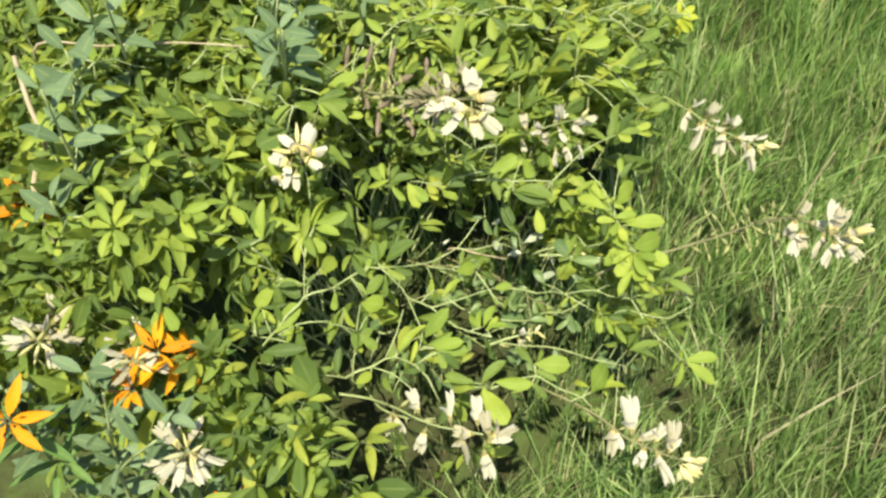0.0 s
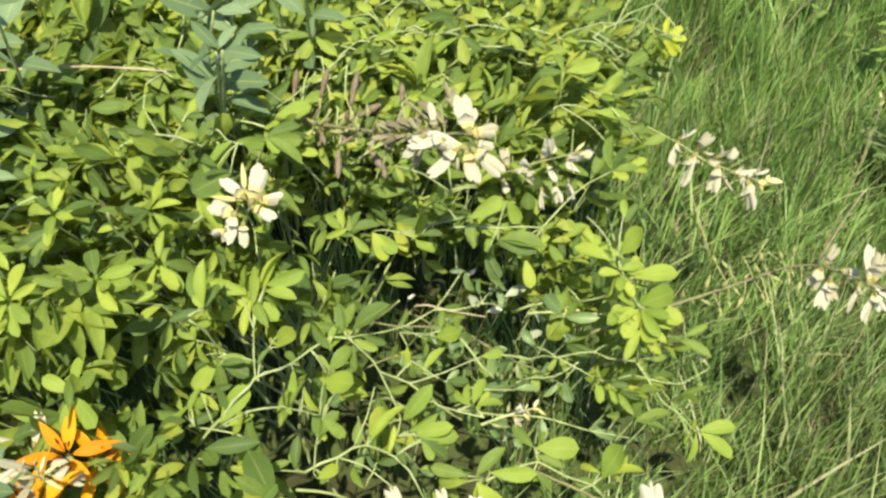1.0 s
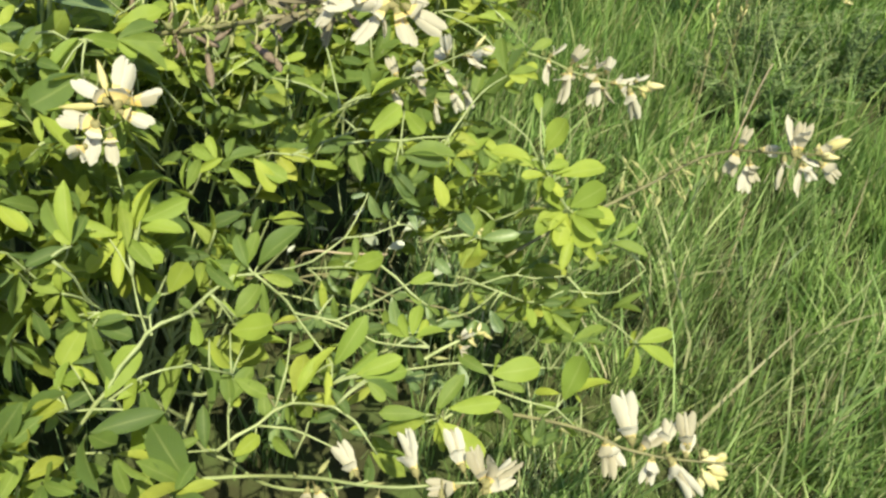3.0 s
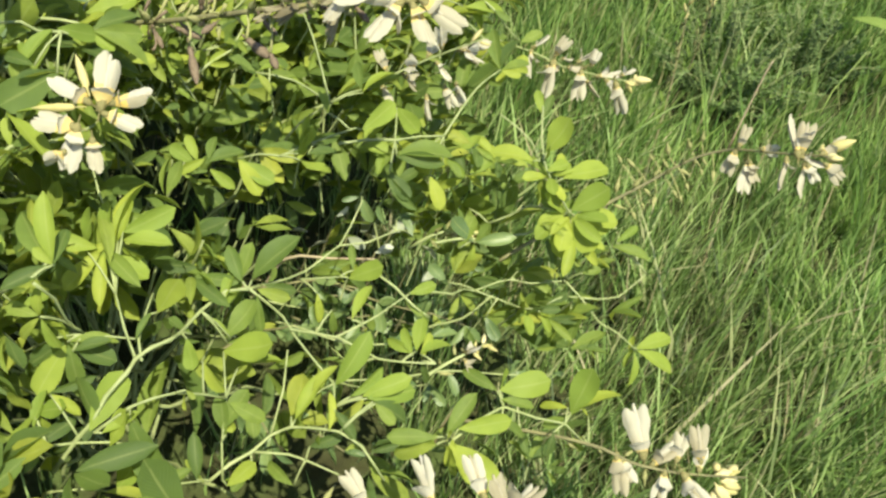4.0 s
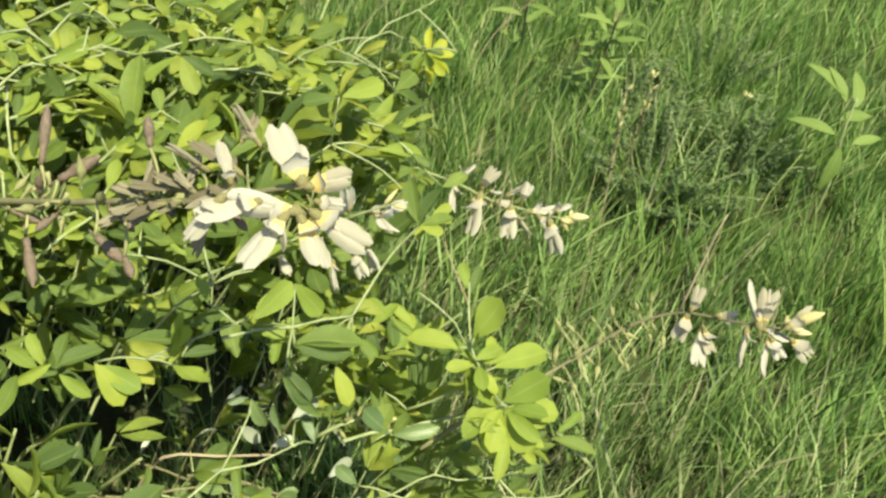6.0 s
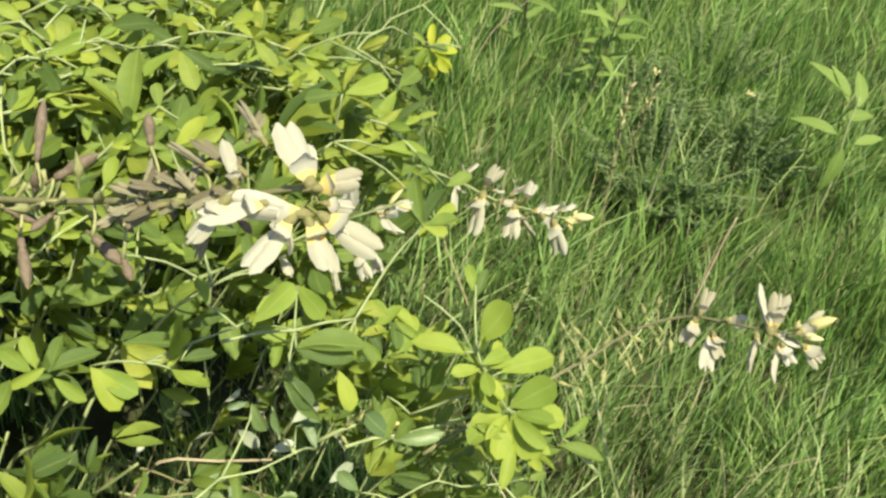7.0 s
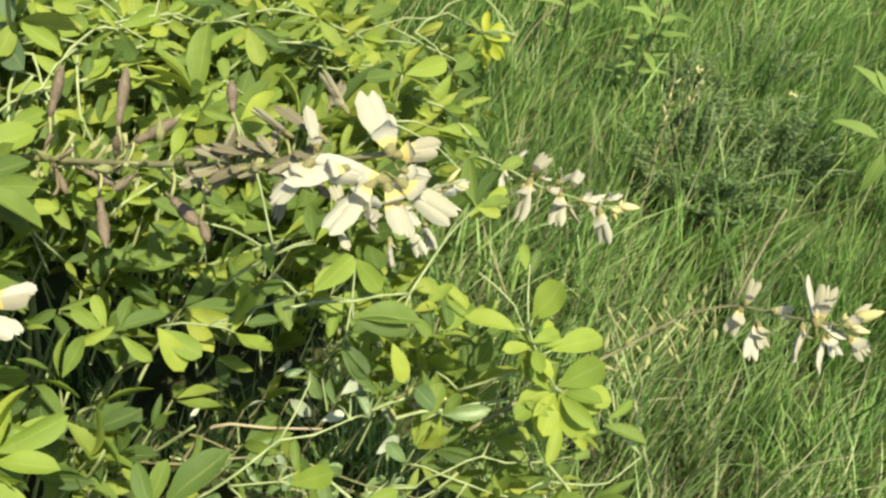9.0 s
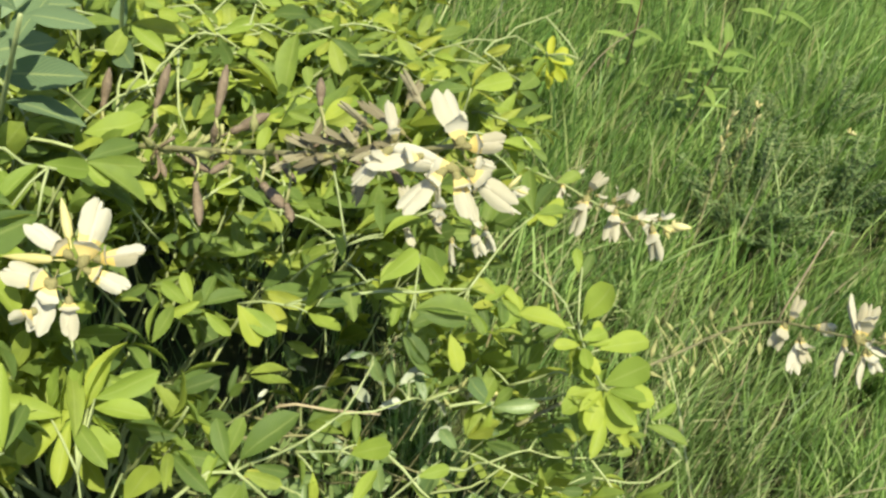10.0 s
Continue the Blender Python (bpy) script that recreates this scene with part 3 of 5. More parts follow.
limb(CROWN, (-0.30, 0.64, 0.20), (-0.18, 0.74, 0.36), (-0.10, 0.78, 0.47))
limb((-0.42, 0.98, 0.02), (-0.36, 0.95, 0.22), (-0.24, 0.94, 0.40), (-0.10, 0.93, 0.46), parent=bush_back)
limb((-0.42, 0.98, 0.02), (-0.42, 0.90, 0.28), (-0.36, 0.80, 0.48), parent=bush_back)
limb((-0.42, 0.98, 0.02), (-0.46, 1.06, 0.26), (-0.45, 1.12, 0.48), parent=bush_back)
limb((-0.82, 0.42, 0.02), (-0.74, 0.36, 0.26), (-0.60, 0.30, 0.50), parent=bush_side)
limb((-0.82, 0.42, 0.02), (-0.80, 0.52, 0.28), (-0.72, 0.58, 0.52), parent=bush_side)
limb((-0.82, 0.42, 0.02), (-0.86, 0.32, 0.26), (-0.88, 0.22, 0.46), parent=bush_side)
twig((-0.242, 0.243, 0.39), (-0.229, 0.26, 0.412), (-0.222, 0.267, 0.421), (-0.207, 0.296, 0.445), (-0.203, 0.303, 0.453), (-0.194, 0.31, 0.46), (-0.185, 0.319, 0.46), (-0.186, 0.337, 0.445), (-0.181, 0.362, 0.441), (-0.17, 0.384, 0.442), (-0.154, 0.388, 0.445), r=(0.0021, 0.0015))
twig((-0.154, 0.39, 0.443), (-0.142, 0.391, 0.431), (-0.129, 0.392, 0.416), (-0.122, 0.391, 0.404), (-0.103, 0.392, 0.405), (-0.087, 0.392, 0.406), (-0.07, 0.405, 0.412), (-0.06, 0.419, 0.41), (-0.05, 0.441, 0.403), (-0.04, 0.467, 0.39), (-0.029, 0.49, 0.38))
twig((-0.155, 0.39, 0.442), (-0.151, 0.406, 0.43), (-0.139, 0.43, 0.414), (-0.129, 0.454, 0.401), (-0.117, 0.471, 0.405), (-0.108, 0.481, 0.411), (-0.087, 0.492, 0.41), (-0.066, 0.508, 0.415))
twig((-0.131, 0.445, 0.4), (-0.101, 0.457, 0.4), r=(0.0012, 0.0008))
twig((-0.108, 0.481, 0.41), (-0.103, 0.498, 0.419), (-0.099, 0.517, 0.43), r=(0.0012, 0.0008))
twig((-0.086, 0.39, 0.409), (-0.065, 0.387, 0.404), (-0.052, 0.388, 0.396), (-0.034, 0.393, 0.392), (-0.008, 0.399, 0.391))
twig((-0.123, 0.392, 0.402), (-0.108, 0.382, 0.395), (-0.092, 0.371, 0.39), (-0.079, 0.358, 0.394), (-0.074, 0.341, 0.389), r=(0.0013, 0.0009))
twig((-0.076, 0.469, 0.403), (-0.054, 0.459, 0.4), (-0.037, 0.452, 0.391), (-0.022, 0.45, 0.383), r=(0.0016, 0.0012))
twig((-0.041, 0.482, 0.371), (-0.008, 0.508, 0.351), (0.012, 0.544, 0.321), (0.032, 0.565, 0.317), (0.045, 0.576, 0.313), (0.064, 0.571, 0.319), (0.095, 0.574, 0.33))
twig((0.012, 0.543, 0.323), (0.035, 0.544, 0.317), (0.061, 0.545, 0.31), r=(0.0012, 0.0008))
twig((0.098, 0.559, 0.325), (0.13, 0.564, 0.326), (0.148, 0.569, 0.33), (0.169, 0.588, 0.349), r=(0.0012, 0.0008))
twig((0.095, 0.57, 0.334), (0.114, 0.559, 0.326), (0.136, 0.553, 0.306), (0.177, 0.548, 0.285), r=(0.0013, 0.0009))
twig((-0.034, 0.56, 0.357), (0.007, 0.59, 0.344), (0.05, 0.619, 0.336), (0.066, 0.617, 0.356), r=(0.0018, 0.0015))
twig((-0.131, 0.559, 0.452), (-0.087, 0.589, 0.444), (-0.047, 0.619, 0.436), r=(0.0016, 0.0012))
twig((-0.174, 0.529, 0.451), (-0.147, 0.545, 0.462), (-0.122, 0.559, 0.47), r=(0.0013, 0.0009))
twig((-0.219, 0.263, 0.417), (-0.2, 0.28, 0.43), (-0.187, 0.288, 0.434), (-0.176, 0.299, 0.429), (-0.162, 0.312, 0.414), (-0.15, 0.322, 0.399), r=(0.0014, 0.0010))
twig((-0.248, 0.252, 0.405), (-0.23, 0.257, 0.409), (-0.207, 0.263, 0.41), (-0.195, 0.266, 0.406), r=(0.0014, 0.0009))
twig((-0.152, 0.285, 0.343), (-0.14, 0.299, 0.35), (-0.128, 0.311, 0.352), (-0.117, 0.324, 0.36), (-0.103, 0.329, 0.369), (-0.083, 0.326, 0.38), (-0.065, 0.322, 0.389), (-0.047, 0.319, 0.381), (-0.026, 0.309, 0.358), r=(0.0018, 0.0012))
twig((-0.129, 0.312, 0.35), (-0.101, 0.315, 0.353), (-0.087, 0.313, 0.354), (-0.06, 0.308, 0.353))
twig((-0.118, 0.326, 0.357), (-0.117, 0.354, 0.377), (-0.121, 0.378, 0.395), r=(0.0012, 0.0009))
twig((-0.143, 0.288, 0.343), (-0.149, 0.306, 0.366), (-0.152, 0.327, 0.391), r=(0.0013, 0.0009))
twig((0.017, 0.353, 0.361), (0.036, 0.378, 0.361), (0.053, 0.398, 0.356), (0.082, 0.4, 0.348), (0.108, 0.411, 0.333), (0.134, 0.41, 0.309), r=(0.0015, 0.0010))
twig((-0.199, 0.303, 0.452), (-0.206, 0.316, 0.457), (-0.211, 0.337, 0.454), (-0.214, 0.359, 0.453), r=(0.0013, 0.0009))
twig((-0.205, 0.306, 0.449), (-0.221, 0.326, 0.452), (-0.236, 0.348, 0.458), r=(0.0013, 0.0009))
twig((0.079, 0.588, 0.407), (0.06, 0.597, 0.426), (0.046, 0.605, 0.445), (0.039, 0.622, 0.464), (0.035, 0.638, 0.478), r=(0.0013, 0.0008))
twig((0.011, 0.606, 0.352), (0.031, 0.61, 0.366), (0.045, 0.607, 0.386), (0.079, 0.596, 0.397), r=(0.0014, 0.0011))
twig((-0.001, 0.628, 0.467), (0.015, 0.623, 0.462), (0.031, 0.615, 0.456), (0.043, 0.603, 0.445), r=(0.0010, 0.0007))
twig((-0.282, 0.296, 0.502), (-0.258, 0.300, 0.522), (-0.255, 0.329, 0.518))
twig((-0.258, 0.298, 0.518), (-0.248, 0.320, 0.443), (-0.215, 0.327, 0.440))
twig((-0.362, 0.476, 0.568), (-0.302, 0.453, 0.590), (-0.307, 0.537, 0.526))
twig((-0.409, 0.624, 0.577), (-0.388, 0.676, 0.549), (-0.371, 0.677, 0.547))
twig((-0.332, 0.651, 0.532), (-0.315, 0.682, 0.555), (-0.282, 0.713, 0.559), (-0.248, 0.768, 0.534))
twig((-0.282, 0.713, 0.559), (-0.284, 0.730, 0.569))
twig((-0.364, 0.547, 0.576), (-0.347, 0.578, 0.531), (-0.334, 0.636, 0.528), (-0.323, 0.670, 0.544))
twig((-0.102, 0.885, 0.499), (-0.081, 0.952, 0.499), (-0.054, 0.967, 0.513), (-0.040, 0.972, 0.524))
twig((-0.054, 0.967, 0.513), (-0.024, 0.959, 0.497), (-0.008, 0.952, 0.485))
sprig((-0.252, 0.313, 0.520), (-14, 22, 48), (-33, 18, 17), (-17, -24, 5), (-12, 2, 9), (-3, 27, 8))
sprig((-0.308, 0.455, 0.590), (19, 20, -13), (-10, -25, -4), (-18, -27, -28))
sprig((-0.305, 0.494, 0.564), (46, 2, -9), (21, 28, 7), (31, 16, -5), (18, -5, -10))
sprig((-0.256, 0.311, 0.442), (28, 11, 4), (27, 5, -19), (-12, 6, 17), (-23, -14, -12), (11, -15, -26), (-12, -26, -25))
sprig((-0.010, 0.728, 0.444), (25, 16, 7), (20, 2, -3), (-12, 28, -5), (10, 58, 29), (-25, 36, 33))
sprig((0.002, 0.582, 0.346), (12, 11, 17), (-2, -18, -22), (33, 2, 16), (-26, 5, 19))
sprig((-0.262, 0.300, 0.481), (-11, -12, -12), (-22, 0, 4), (12, -9, -20), (0, 1, 22))
sprig((-0.265, 0.270, 0.412), (14, -5, -22), (-1, -22, -2), (24, 3, 12), (-11, 1, 22))
sprig((-0.303, 0.576, 0.490), (-27, -13, 6), (-55, -22, 13), (19, 6, 19), (18, -21, -3), (-13, 34, 18))
sprig((-0.341, 0.549, 0.536), (38, 28, 5), (-23, 11, 8), (6, -25, -18), (-16, -14, 9))
sprig((-0.371, 0.678, 0.549), (40, 5, 7), (-29, -27, 10), (33, -13, -2), (0, -28, -14))
sprig((-0.299, 0.687, 0.557), (21, 26, 8), (-20, -6, -13), (20, -15, -10), (-15, 4, 12))
sprig((-0.230, 0.775, 0.531), (6, 4, 22), (-21, -23, -11), (27, -3, -7), (-24, 8, 10), (19, -24, -14))
sprig((-0.178, 0.802, 0.539), (14, 30, -6), (-19, 12, 4), (21, -13, -15), (-12, -25, -12))
sprig((-0.098, 0.781, 0.519), (6, 30, 19), (35, 26, 8), (-22, 23, 8), (26, 12, -11), (-28, -7, -5))
sprig((-0.060, 0.895, 0.461), (17, 36, 5), (31, 16, -14), (-8, -33, -16))
sprig((-0.042, 0.952, 0.478), (21, 4, 1), (-13, 4, 11), (-7, -14, -12), (15, 4, -22))
sprig((-0.061, 0.790, 0.467), (67, 17, 5), (32, 12, -28))
sprig((-0.003, 0.762, 0.425), (18, 18, 6), (25, 14, -6), (-6, -15, -11))
sprig((-0.212, 0.585, 0.488), (-23, 4, 10), (17, 13, 7), (-5, -19, -14), (17, -11, -6))
sprig((-0.206, 0.681, 0.507), (19, 26, 12), (-22, -7, 8), (16, -2, -16))

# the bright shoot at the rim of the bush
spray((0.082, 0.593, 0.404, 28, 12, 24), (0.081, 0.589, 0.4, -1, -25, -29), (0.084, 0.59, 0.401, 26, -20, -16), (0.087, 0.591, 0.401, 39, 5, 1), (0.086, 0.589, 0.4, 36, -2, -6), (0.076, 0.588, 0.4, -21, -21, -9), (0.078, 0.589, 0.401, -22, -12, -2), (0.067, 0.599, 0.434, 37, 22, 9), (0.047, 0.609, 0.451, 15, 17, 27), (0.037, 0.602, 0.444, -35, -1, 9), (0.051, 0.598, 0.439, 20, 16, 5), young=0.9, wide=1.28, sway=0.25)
spray((0.05, 0.603, 0.426, -17, 0, 0), (0.05, 0.608, 0.433, 2, -14, -24), (0.068, 0.605, 0.42, -2, -17, -18), (0.133, 0.599, 0.371, 21, 18, 15), (0.129, 0.593, 0.37, 40, -7, 9), (0.092, 0.576, 0.368, 14, -13, -17), (0.107, 0.567, 0.353, 19, 9, 2), (0.038, 0.64, 0.463, 4, 19, 20), (0.036, 0.643, 0.466, -10, 18, 14), (0.067, 0.602, 0.412, 16, 9, 7), (0.062, 0.602, 0.42, -15, -15, -7), young=0.1, size=0.88)
# the three leaflets over the grass, and the low shoots in front of it
spray((0.181, 0.557, 0.274, 37, 23, 10), (0.183, 0.557, 0.272, 48, -4, -10), (0.179, 0.553, 0.275, 9, -30, -21), (0.180, 0.556, 0.276, -12, -18, -8), young=1.0, size=0.92)
spray((0.005, 0.339, 0.384, -34, -9, 2), (0.006, 0.336, 0.379, -30, -9, -14), (0.012, 0.343, 0.384, 12, 24, 23), (0.02, 0.358, 0.372, 39, 13, 6), (0.053, 0.388, 0.354, 22, -4, -10), (0.045, 0.405, 0.366, -29, 9, 6), (0.047, 0.406, 0.366, 37, 15, 4), (0.049, 0.4, 0.362, 27, 2, 2), (0.017, 0.341, 0.376, 37, -13, -21), (0.015, 0.339, 0.378, 25, -16, -15), (0.017, 0.343, 0.38, 4, -14, -19), young=0.55)
spray((0.109, 0.427, 0.334, -23, 2, -6), (0.113, 0.426, 0.33, 27, 14, 28), (0.113, 0.424, 0.329, 9, 24, 37), (0.099, 0.398, 0.336, -1, -16, -10), (0.119, 0.412, 0.317, 12, -6, -14), (0.128, 0.418, 0.311, -11, -10, -8), (0.108, 0.417, 0.333, -17, -6, -7), (0.13, 0.435, 0.318, -18, 8, 12), young=0.5)
spray((0.063, 0.543, 0.312, 9, -16, -16), (0.077, 0.54, 0.317, 14, -13, -10), (0.074, 0.542, 0.316, 21, 3, 5), (0.082, 0.549, 0.319, 16, 12, 9), (0.066, 0.545, 0.313, -11, 9, 7), young=0.5)
spray((-0.025, 0.409, 0.388, -2, 24, 13), (-0.027, 0.407, 0.388, -23, 5, 2), (-0.022, 0.408, 0.387, 19, 18, 5), (-0.027, 0.405, 0.388, -14, 17, 9), (-0.02, 0.402, 0.386, 10, -8, -17), young=0.8)
# along the forked branch
spray((-0.091, 0.464, 0.404, -7, 16, 12), (-0.093, 0.456, 0.402, 26, 7, 16), (-0.084, 0.465, 0.404, 12, 11, 4), (-0.078, 0.403, 0.417, 5, 29, 13), (-0.096, 0.413, 0.411, 5, -10, -17), (-0.113, 0.431, 0.405, 8, -15, -16), (-0.042, 0.46, 0.395, 19, 11, 5), young=0.8)
spray((-0.155, 0.399, 0.443, 21, 22, 32), (-0.147, 0.403, 0.435, 23, 4, -4), (-0.149, 0.392, 0.442, 24, 0, -3), (-0.16, 0.392, 0.446, -15, 13, 19), (-0.163, 0.396, 0.444, 3, 14, 24), young=0.3)
spray((-0.162, 0.358, 0.42, 14, 27, 14), (-0.16, 0.356, 0.418, 22, 16, 1), (-0.161, 0.35, 0.415, 37, 3, 17), (-0.15, 0.348, 0.401, 25, 18, 7), (-0.179, 0.331, 0.448, 10, -14, -12), (-0.18, 0.342, 0.439, -17, 1, 8), (-0.158, 0.359, 0.42, -17, 7, 12), (-0.168, 0.329, 0.428, 16, -12, -19), (-0.169, 0.301, 0.432, 6, -2, -5), (-0.173, 0.374, 0.433, -8, 13, 24), (-0.169, 0.375, 0.436, -2, 21, 17), young=0.7)
spray((-0.078, 0.36, 0.39, 18, 20, 36), (-0.064, 0.346, 0.4, 21, 20, 11), (-0.055, 0.346, 0.404, 30, 13, 17), (-0.051, 0.344, 0.406, 33, 17, 1), (-0.046, 0.341, 0.408, 29, 3, -12), (-0.044, 0.34, 0.408, 16, -8, -8), (-0.106, 0.338, 0.369, 2, 29, 12), (-0.102, 0.336, 0.369, 10, 23, 29), (-0.093, 0.351, 0.382, 7, 13, 23), (-0.073, 0.322, 0.387, -2, 20, 16), (-0.072, 0.334, 0.396, 19, -14, -4), young=0.6)
spray((-0.086, 0.319, 0.364, 21, 6, 12), (-0.15, 0.326, 0.388, 29, -6, -4), (-0.149, 0.311, 0.375, 8, 24, 19), (-0.147, 0.31, 0.37, -10, 14, 23), (-0.126, 0.303, 0.341, -10, -17, -6), (-0.093, 0.302, 0.332, -26, 12, 2), (-0.159, 0.28, 0.35, -8, 19, 24), young=0.4)
spray((-0.221, 0.262, 0.42, 7, 38, 16), (-0.213, 0.263, 0.419, 15, 18, 7), (-0.208, 0.26, 0.409, 8, 18, 20), (-0.199, 0.276, 0.42, 25, -22, -21), (-0.204, 0.249, 0.367, 12, 24, 22), (-0.184, 0.26, 0.357, 19, 17, 11), (-0.14, 0.288, 0.335, 16, 17, 13), (-0.254, 0.277, 0.428, 21, -4, -6), (-0.261, 0.26, 0.408, -3, 20, 16), (-0.259, 0.253, 0.398, 18, 23, 7), young=0.4)
spray((-0.248, 0.381, 0.472, -4, 34, 33), (-0.269, 0.374, 0.467, 1, 22, 23), (-0.245, 0.387, 0.478, 33, 23, 11), (-0.244, 0.383, 0.474, 34, 4, 11), (-0.252, 0.38, 0.472, -21, -16, -8), (-0.247, 0.382, 0.473, 17, -4, -15), (-0.255, 0.381, 0.473, -9, 21, 20), young=1.0, size=0.95)
spray((-0.296, 0.341, 0.433, -27, 2, 2), (-0.298, 0.345, 0.433, 43, -35, -11), (-0.25, 0.306, 0.44, 24, 12, 13), (-0.287, 0.307, 0.425, -19, 2, 1), (-0.204, 0.343, 0.454, 15, 17, 32), (-0.214, 0.358, 0.447, 17, -1, -4), (-0.207, 0.314, 0.459, 4, 18, 14), young=0.8, size=0.85)
# over the dark middle
spray((-0.26, 0.502, 0.427, 23, 6, 16), (-0.236, 0.519, 0.433, 24, 18, 12), (-0.232, 0.519, 0.428, 22, -8, -7), (-0.209, 0.525, 0.441, 24, -14, -20), (-0.242, 0.518, 0.435, -13, 12, 15), (-0.244, 0.516, 0.433, -23, 9, 5), (-0.233, 0.521, 0.436, -3, 18, 12), young=0.7)
spray((-0.159, 0.532, 0.455, 9, 15, 29), (-0.156, 0.528, 0.452, 27, -11, 0), (-0.151, 0.533, 0.456, 19, 10, 5), (-0.115, 0.575, 0.459, 23, 31, 12), (-0.094, 0.626, 0.451, 25, -16, -9), (-0.124, 0.613, 0.469, 15, 19, 19), (-0.125, 0.613, 0.472, -11, 18, 15), (-0.144, 0.568, 0.475, -8, 11, 14), young=0.7)
spray((-0.083, 0.584, 0.433, 43, 10, 14), (-0.083, 0.581, 0.433, 40, -1, 5), (-0.051, 0.586, 0.414, 17, -20, -16), (-0.084, 0.558, 0.434, 20, -13, -16), (-0.008, 0.668, 0.364, 20, 9, 13), (0.009, 0.683, 0.356, -26, 6, 10), (0.001, 0.659, 0.351, 1, -17, -24), (0.024, 0.671, 0.346, 18, 9, 21), (0.025, 0.664, 0.346, -23, 18, 16), (-0.01, 0.615, 0.357, 14, -15, -21), (-0.012, 0.575, 0.341, 7, 20, 25), young=0.3)
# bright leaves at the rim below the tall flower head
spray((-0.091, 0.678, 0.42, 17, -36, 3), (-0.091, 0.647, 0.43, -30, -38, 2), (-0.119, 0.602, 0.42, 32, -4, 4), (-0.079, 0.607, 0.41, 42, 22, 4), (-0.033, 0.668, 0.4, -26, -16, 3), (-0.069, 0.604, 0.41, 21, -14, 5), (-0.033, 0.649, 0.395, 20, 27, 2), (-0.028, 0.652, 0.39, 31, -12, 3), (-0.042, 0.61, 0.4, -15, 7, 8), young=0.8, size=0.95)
# leaves in the shade, dulled by the shaded leaf colour
spray((0.054, 0.611, 0.29, 20, 8, 14), (-0.104, 0.544, 0.41, 12, -11, -18), (-0.108, 0.416, 0.381, -8, 8, 13), (0.028, 0.531, 0.303, 15, -17, -9), (-0.071, 0.542, 0.394, 13, 7, 8), (-0.053, 0.534, 0.385, -12, 15, 11), (-0.006, 0.604, 0.304, 20, -14, -4), (-0.028, 0.508, 0.344, -8, -19, -13), (-0.016, 0.545, 0.323, -19, 7, 11), (-0.079, 0.532, 0.394, -12, 14, 8), dim=True)


def tuft(at, n, size, seed, parent=None):
    """A full tuft of leaflets spreading all round a shoot's tip."""
    r = random.Random(seed)
    for k in range(n):
        a = k * 2.4 + r.uniform(-0.3, 0.3)
        reach = Vector((math.cos(a), 0.8 * math.sin(a) - 0.15, r.uniform(-0.5, 0.75))).normalized() * size * r.uniform(0.75, 1.15)
        lay_leaf(parent or bush, Vector(at) + reach * 0.12, reach, YOUNG_MESHES if r.random() < 0.7 else None)


tuft((0.083, 0.592, 0.398), 8, 0.031, 1)
tuft((0.090, 0.580, 0.385), 6, 0.030, 3)
tuft((0.055, 0.603, 0.430), 6, 0.026, 2)
tuft((-0.255, 0.376, 0.468), 8, 0.037, 4)
for k, at in enumerate(((-0.070, 0.624, 0.405), (-0.043, 0.632, 0.400), (-0.019, 0.664, 0.395), (0.006, 0.662, 0.385), (-0.098, 0.607, 0.420), (-0.019, 0.631, 0.385))):
    tuft(at, 6, 0.026, 30 + k)

YELLOW_MESHES = [mesh_of("leaf", *s[:2], [YELLOW_LEAF], s[2]) for s in LEAF_FORMS]
twig((-0.22, 0.94, 0.40), (-0.14, 0.96, 0.455), (-0.08, 0.98, 0.475), (-0.040, 0.987, 0.462), parent=bush_back, r=(0.0014, 0.0009))
twig((-0.14, 0.96, 0.455), (-0.09, 0.95, 0.448), (-0.045, 0.96, 0.430), parent=bush_back, r=(0.0012, 0.0008))
for reach in ((26, 4, 6), (20, -14, -12), (8, -22, -18), (-6, 12, 24), (16, 14, 14), (28, -4, -8), (4, 2, -26), (-14, -16, -14), (-20, -4, 2)):
    lay_leaf(bush_back, Vector((-0.036, 0.985, 0.455)), Vector(reach) / 1000, YELLOW_MESHES)

# ---------------------------------------------------------------- flower spikes


